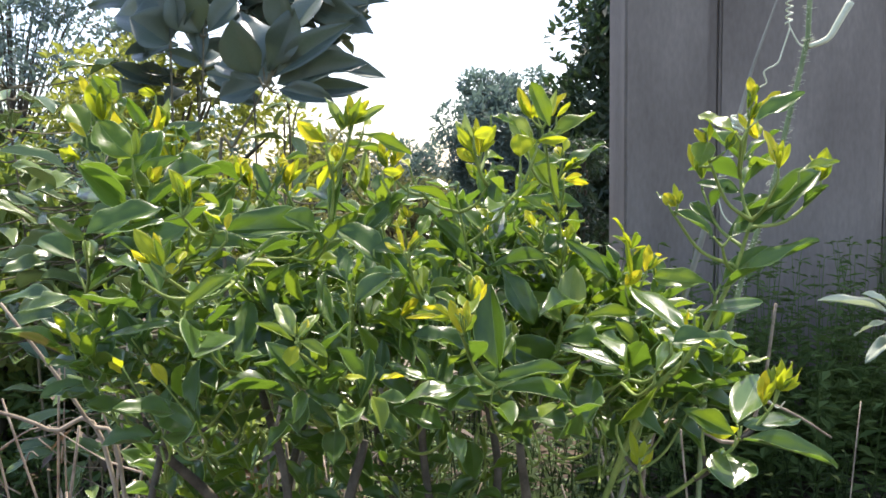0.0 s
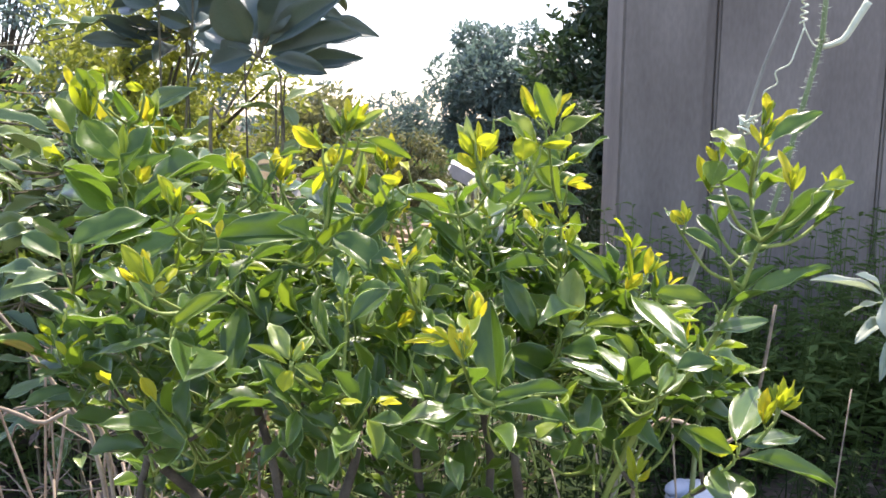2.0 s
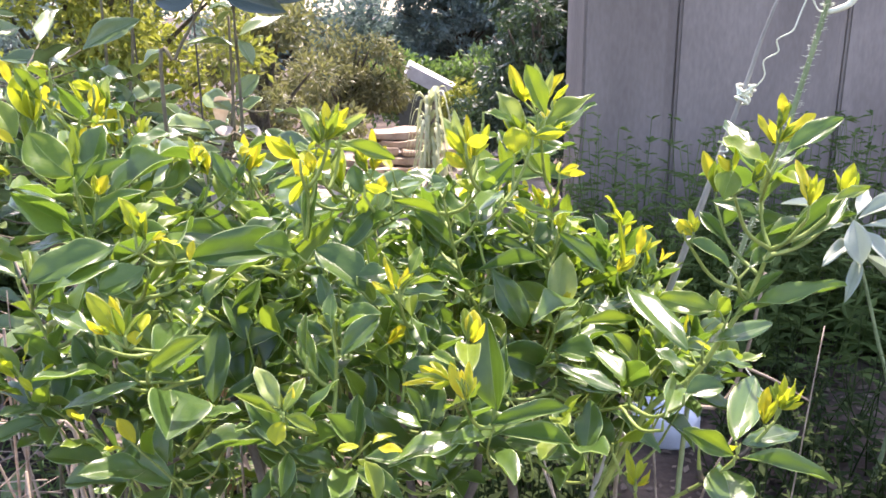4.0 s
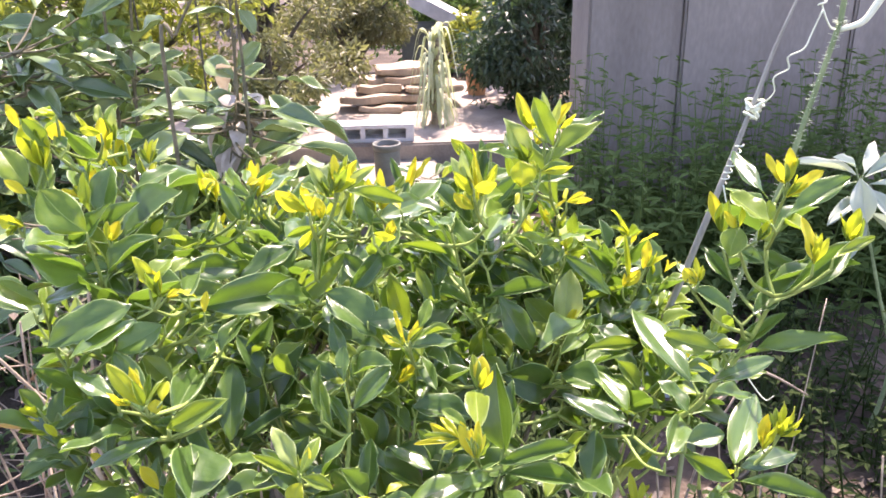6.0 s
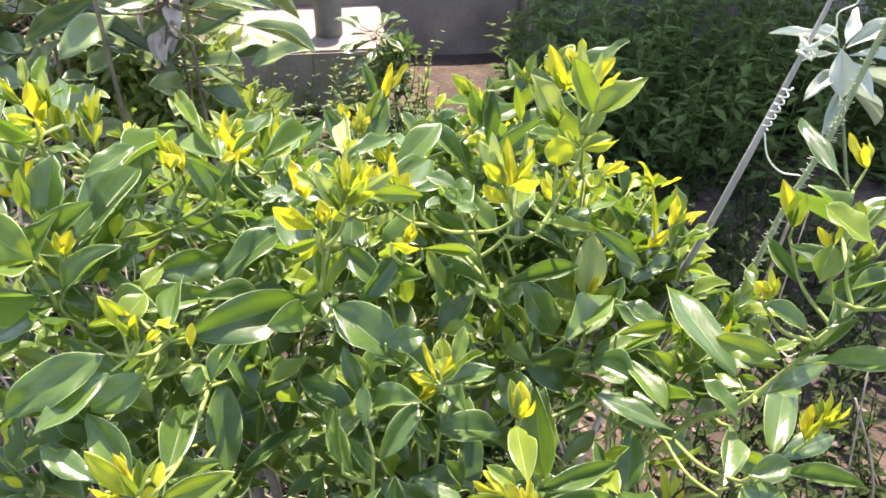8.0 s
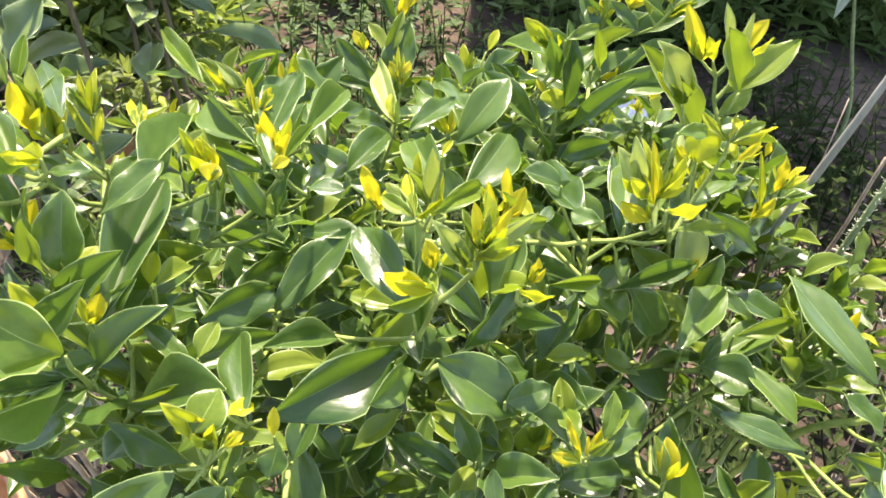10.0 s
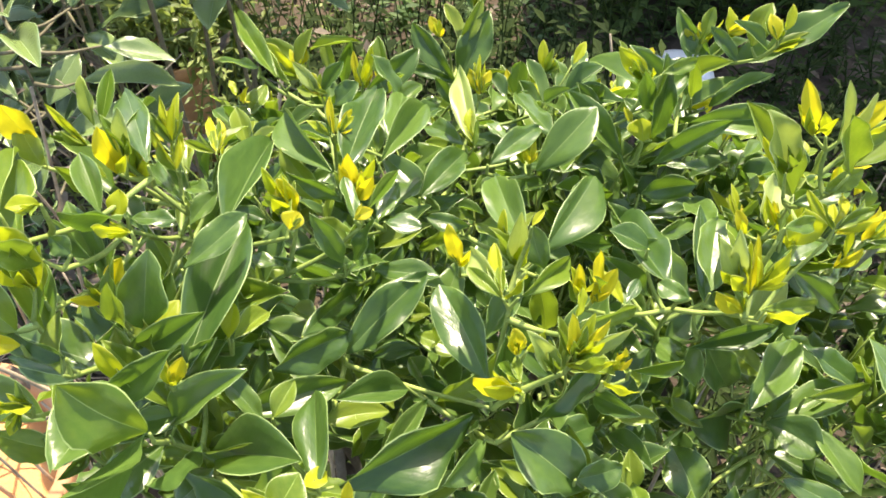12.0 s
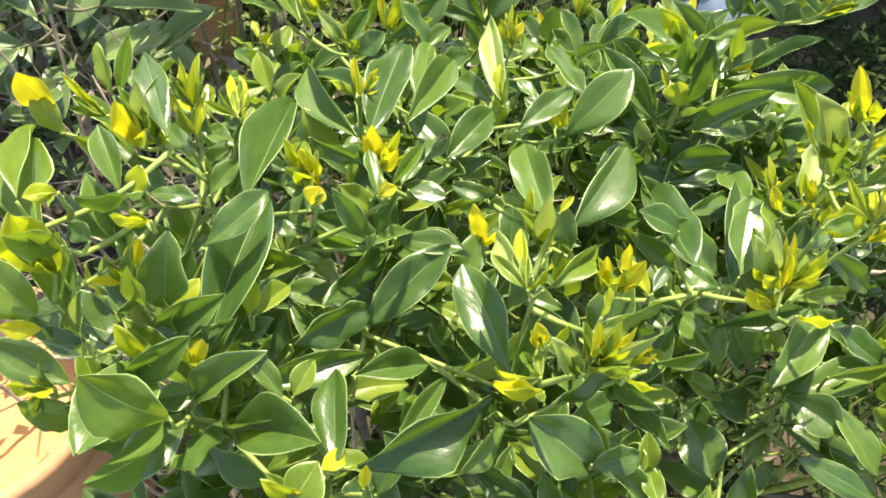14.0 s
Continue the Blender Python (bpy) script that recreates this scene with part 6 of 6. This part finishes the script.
# weed leaf darkened: the shade under and behind the bush put into its colour
shade_tinted_leaf = quick_leaf("shade_weed_leaf", (0.014, 0.027, 0.008), (0.042, 0.066, 0.018), (0.08, 0.14, 0.025), 0.24, 0.75, 0.12)
weed_bed("tall_weeds", "tall shaded green weeds growing against the wall", 260, (0.75, 2.7, 3.5, 4.85), (0.45, 1.15), 0.14, 34, 31, weed_mat)
weed_bed("undergrowth", "low shaded weeds and seedlings under the bush", 620, (-0.35, 1.9, 1.3, 3.6), (0.1, 0.45), 0.075, 14, 32, shade_tinted_leaf)
# two dark-leaved beds added to cover lit ground and deepen the shade
weed_bed("undergrowth", "dark weeds standing behind the stems of the bush", 130, (-0.3, 0.55, 1.75, 2.9), (0.45, 0.95), 0.11, 22, 39, shade_tinted_leaf)
weed_bed("undergrowth", "dark seedlings under the crown of the bush", 150, (-0.45, 0.6, 1.0, 1.6), (0.3, 0.85), 0.1, 16, 40, shade_tinted_leaf)
weed_bed("side_weeds", "thin green weeds in dappled sun behind the dry stalks", 130, (-1.9, -0.35, 1.5, 3.4), (0.1, 0.5), 0.09, 13, 38, mid_green)
weed_bed("side_weeds", "dark weeds growing beside the bush", 60, (0.35, 1.7, 1.45, 3.0), (0.3, 0.7), 0.075, 16, 34, shade_tinted_leaf)
weed_bed("back_weeds", "low weeds in front of the terrace", 260, (-2.4, 0.7, 3.3, 4.5), (0.1, 0.4), 0.09, 14, 33, mid_green)

fresh_leaf = quick_leaf("fresh_weed_leaf", (0.09, 0.14, 0.04), (0.26, 0.32, 0.1), (0.35, 0.45, 0.08), 0.4)
weed_bed("fresh_weeds", "fresh green weeds in the sun round the saplings", 34, (-1.05, -0.5, 2.4, 2.9), (0.35, 0.75), 0.06, 26, 35, fresh_leaf)
weed_bed("fresh_weeds", "low fresh green weeds in the sun", 120, (-1.5, -0.2, 2.9, 3.6), (0.1, 0.35), 0.06, 16, 36, fresh_leaf)

weed_bed("edge_weeds", "straggling green weeds along the terrace edge", 26, (-0.6, 0.35, 4.35, 4.6), (0.2, 0.5), 0.08, 16, 37, fresh_leaf)

tree("potted_shrub", "small bushy green plant growing in the terracotta pot", (-0.74, 2.85, GROUND + 0.41), 0.2, clumps(41, -0.74, 2.82, -0.13, 0.15, 0.15, 0.13, 16, 0.06), 900, 0.055, fresh_leaf, 25, radius=0.005)

# leaf litter
r = random.Random(4)
V, F = [], []
for _ in range(3200):
    p = Vector((r.uniform(-2.2, 2.2), r.uniform(0.2, 4.0), 0))
    p.z = ground_height(p.x, p.y) + r.uniform(0.004, 0.02)
    a, L = r.uniform(0, 6.28), r.uniform(0.02, 0.07)
    d, s = Vector((math.cos(a), math.sin(a), r.uniform(-0.2, 0.2))) * L, Vector((-math.sin(a), math.cos(a), r.uniform(-0.3, 0.3))) * L * 0.25
    o = len(V)
    V += [p, p + d * 0.5 + s, p + d, p + d * 0.5 - s]
    F += [(o, o + 1, o + 2, o + 3)]
litter = leaf_material("dead_leaf", (0.04, 0.03, 0.019), (0.17, 0.135, 0.094), (0.2, 0.12, 0.05), 0.15, 0.7, per_island=True)
tagged(mesh_object("leaf_litter", V, F, [litter], smooth=False), "dry brown fallen leaves scattered on the soil", "leaf litter", kind="stuff")

# bleached cane that carries the vine
cane_line = [Vector(p) for p in ((0.1, 1.36, GROUND - 0.02), (0.272, 1.31, 0.25), (0.375, 1.285, 0.63), (0.443, 1.28, 0.873), (0.465, 1.28, 0.955), (0.495, 1.278, 1.044), (0.525, 1.278, 1.13), (0.55, 1.28, 1.19))]
cane = thing("plant_stake", cane_line[0], "bleached grey cane stake leaning behind the bush", "stake")
line = smooth_line(cane_line, 8)
v, f = tube(line, [0.0048 if p.z < 0.7 else max(0.0009, 0.0048 - 0.0095 * (p.z - 0.7)) for p in line], 10)
mesh_object("pole", v, f, [stake_mat], cane).matrix_parent_inverse = Matrix.Translation(-cane_line[0])


def spiral(a, b, turns, radius, steps=90):
    d = b - a
    u = d.normalized().cross(Vector((0.3, 1, 0.2))).normalized()
    w = d.normalized().cross(u)
    return [a + d * (i / steps) + (u * math.cos(turns * 6.283 * i / steps) + w * math.sin(turns * 6.283 * i / steps)) * radius for i in range(steps + 1)]


vine_line = [Vector(p) for p in ((0.36, 1.22, GROUND), (0.385, 1.24, 0.39), (0.42, 1.245, 0.54), (0.45, 1.25, 0.66), (0.484, 1.25, 0.765), (0.506, 1.25, 0.868), (0.53, 1.25, 0.98), (0.534, 1.25, 1.04), (0.545, 1.25, 1.5))]
vine = thing("climbing_vine", vine_line[0], "hairy pale green climbing vine with coiled tendrils", "vine")
shift = Matrix.Translation(-vine_line[0])
line = smooth_line(vine_line, 8)
v, f = tube(line, (0.0042, 0.0036), 8)
mesh_object("stem", v, f, [vine_mat], vine).matrix_parent_inverse = shift
r = random.Random(12)
V, F = [], []
for _ in range(420):
    i = r.randrange(12, len(line) - 1)
    p = line[i].lerp(line[i + 1], r.random())
    a = r.uniform(0, 6.28)
    d = Vector((math.cos(a), math.sin(a), r.uniform(-0.1, 0.4)))
    tube([p + d * 0.004, p + d * r.uniform(0.008, 0.011)], (0.0005, 0.0002), 3, V, F)
hair = tagged(mesh_object("stem_hair", V, F, [pale_vine], vine), kind="stuff")
hair.matrix_parent_inverse = shift
tendrils = [smooth_line([(0.532, 1.25, 0.982), (0.52, 1.247, 0.983), (0.506, 1.245, 1.005), (0.503, 1.245, 1.015)], 6), spiral(Vector((0.503, 1.245, 1.012)), Vector((0.505, 1.245, 1.1)), 9, 0.0045),
            smooth_line([(0.505, 1.245, 1.006), (0.497, 1.25, 0.975), (0.49, 1.25, 0.957), (0.473, 1.255, 0.946), (0.478, 1.26, 0.93), (0.462, 1.265, 0.918), (0.467, 1.27, 0.897), (0.455, 1.275, 0.88), (0.447, 1.28, 0.872)], 6),
            spiral(Vector((0.432, 1.277, 0.825)), Vector((0.415, 1.28, 0.768)), 6, 0.0048, 120),
            smooth_line([(0.414, 1.275, 0.766), (0.422, 1.268, 0.735), (0.44, 1.26, 0.717), (0.462, 1.252, 0.715)], 6), spiral(Vector((0.327, 1.295, 0.43)), Vector((0.3, 1.3, 0.33)), 8, 0.009, 100),
            smooth_line([(0.42, 1.245, 0.54), (0.45, 1.22, 0.5), (0.48, 1.2, 0.46), (0.49, 1.19, 0.47)], 6)]
for t in tendrils:
    v, f = tube(t, (0.0013, 0.0009), 6)
    mesh_object("tendril", v, f, [pale_vine], vine).matrix_parent_inverse = shift
# side bud on the vine and the twist that ties it to the cane
v, f = tube(smooth_line([(0.534, 1.25, 0.98), (0.55, 1.247, 0.985), (0.562, 1.244, 0.993), (0.576, 1.242, 1.018), (0.588, 1.24, 1.04)], 5), (0.0036, 0.0056), 8)
mesh_object("side_shoot", v, f, [pale_vine], vine).matrix_parent_inverse = shift
knot = []
r = random.Random(2)
for i in range(26):
    a = i * 1.3
    knot.append(Vector((0.445 + 0.01 * math.cos(a) + r.uniform(-0.007, 0.007), 1.28 + 0.01 * math.sin(a), 0.871 + 0.008 * math.sin(a * 0.31) + r.uniform(-0.007, 0.007))))
v, f = tube(smooth_line(knot, 3), (0.0018, 0.0018), 5)
mesh_object("tie", v, f, [pale_vine], vine, "white fibrous twist round the cane").matrix_parent_inverse = shift

# squat white canister with a blue-grey collar among the weeds
jug = thing("plastic_jug", (0.99, 3.1, GROUND), "squat white plastic jug with a pale blue cap among weeds", "jug")
bm = bmesh.new()
lathe(bm, [(0, 0), (0.14, 0), (0.155, 0.012), (0.16, 0.03), (0.158, 0.05), (0.162, 0.07), (0.162, 0.15), (0.154, 0.185), (0.13, 0.22), (0.09, 0.245), (0.04, 0.256), (0, 0.258)], 40)
part("body", bm, white_plastic, jug, smooth=True)
bm = bmesh.new()
lathe(bm, [(0.05, 0.0), (0.062, 0.0), (0.066, 0.01), (0.066, 0.05), (0.06, 0.06), (0.02, 0.066), (0, 0.066)], 28)
bmesh.ops.rotate(bm, verts=bm.verts, cent=(0, 0, 0), matrix=Matrix.Rotation(radians(-32), 3, "Y"))
bmesh.ops.translate(bm, verts=bm.verts, vec=(-0.09, -0.02, 0.215))
part("cap", bm, blue_plastic, jug, smooth=True)
v, f = tube(smooth_line([(-0.13, -0.06, 0.2), (-0.18, -0.08, 0.2), (-0.195, -0.085, 0.13), (-0.155, -0.07, 0.06)], 6), (0.013, 0.013), 10)
mesh_object("handle", v, f, [blue_plastic], jug)
jug.scale = (0.82, 0.82, 0.62)

# ---- dry stalks beside the bush ----
def stalk(pts, radius, label):
    p = [Vector(q) for q in pts]
    v, f = tube(smooth_line([q - p[0] for q in p], 6), (radius, radius * 0.6), 7)
    ob = mesh_object("dry_stalk", v, f, [dry])
    ob.location = p[0]
    return tagged(ob, label, "stalk", "dry stalks beside the bush")


r = random.Random(21)
for i in range(34):
    x, y = r.uniform(-1.0, -0.3), r.uniform(1.25, 1.9)
    lean = r.uniform(-0.25, 0.25)
    h = r.uniform(0.7, 1.25)
    stalk([(x, y, GROUND - 0.02), (x + lean * 0.4 + r.uniform(-0.03, 0.03), y, GROUND + h * 0.5), (x + lean, y + r.uniform(-0.1, 0.1), GROUND + h)], r.uniform(0.0025, 0.006), "bleached dry stalk standing in the soil")
stalk([(-0.48, 1.2, GROUND), (-0.5, 1.24, 0.3), (-0.56, 1.25, 0.44), (-0.68, 1.25, 0.62)], 0.004, "pale bare branch leaning out of the soil")
stalk([(-0.45, 1.22, GROUND), (-0.52, 1.25, 0.33), (-0.62, 1.25, 0.42), (-0.75, 1.26, 0.46)], 0.0045, "brown bare branch beside the bush")
stalk([(0.36, 1.42, GROUND), (0.33, 1.38, 0.3), (0.474, 1.36, 0.351), (0.516, 1.36, 0.425), (0.538, 1.36, 0.584)], 0.0042, "bare pale twig standing by the cane")
stalk([(0.516, 1.36, 0.425), (0.575, 1.355, 0.397), (0.634, 1.36, 0.358)], 0.0028, "bare side twig with dry buds")
for i in range(10):
    x, y = r.uniform(0.5, 1.2), r.uniform(1.3, 2.2)
    lean = r.uniform(-0.3, 0.3)
    stalk([(x, y, GROUND - 0.02), (x + lean * 0.5, y, GROUND + 0.35), (x + lean, y + r.uniform(-0.1, 0.1), GROUND + r.uniform(0.5, 0.95))], r.uniform(0.0025, 0.005), "dry brown stem among the weeds")

# a tangle of dry twigs and curled leaves behind the stems
r = random.Random(77)
V, F = [], []
for _ in range(240):
    p = Vector((r.uniform(-1.3, 0.0), r.uniform(1.45, 2.3), GROUND + r.random() ** 1.4 * 1.0))
    d = Vector((r.uniform(-1, 1), r.uniform(-0.5, 0.5), r.uniform(-0.25, 0.7))).normalized() * r.uniform(0.08, 0.3)
    tube(smooth_line([p, p + d * 0.5 + Vector((0, 0, r.uniform(-0.03, 0.03))), p + d], 3), (r.uniform(0.0015, 0.0035), 0.001), 4, V, F)
tagged(mesh_object("dry_brush", V, F, [dry]), "tangle of thin dry twigs behind the bush stems", "brushwood", kind="stuff")
V, F = [], []
for _ in range(340):
    p = Vector((r.uniform(-1.0, 0.0), r.uniform(1.45, 2.4), GROUND + r.random() ** 1.3 * 1.0))
    a, L = r.uniform(0, 6.28), r.uniform(0.02, 0.06)
    d, s = Vector((math.cos(a), math.sin(a), r.uniform(-0.8, 0.3))) * L, Vector((-math.sin(a), math.cos(a), r.uniform(-0.5, 0.5))) * L * 0.28
    o = len(V)
    V += [p, p + d * 0.5 + s, p + d - Vector((0, 0, 0.2 * L)), p + d * 0.5 - s]
    F += [(o, o + 1, o + 2, o + 3)]
tagged(mesh_object("withered_leaves", V, F, [litter], smooth=False), "withered curled leaves caught in the dry twigs", "leaf litter", kind="stuff")
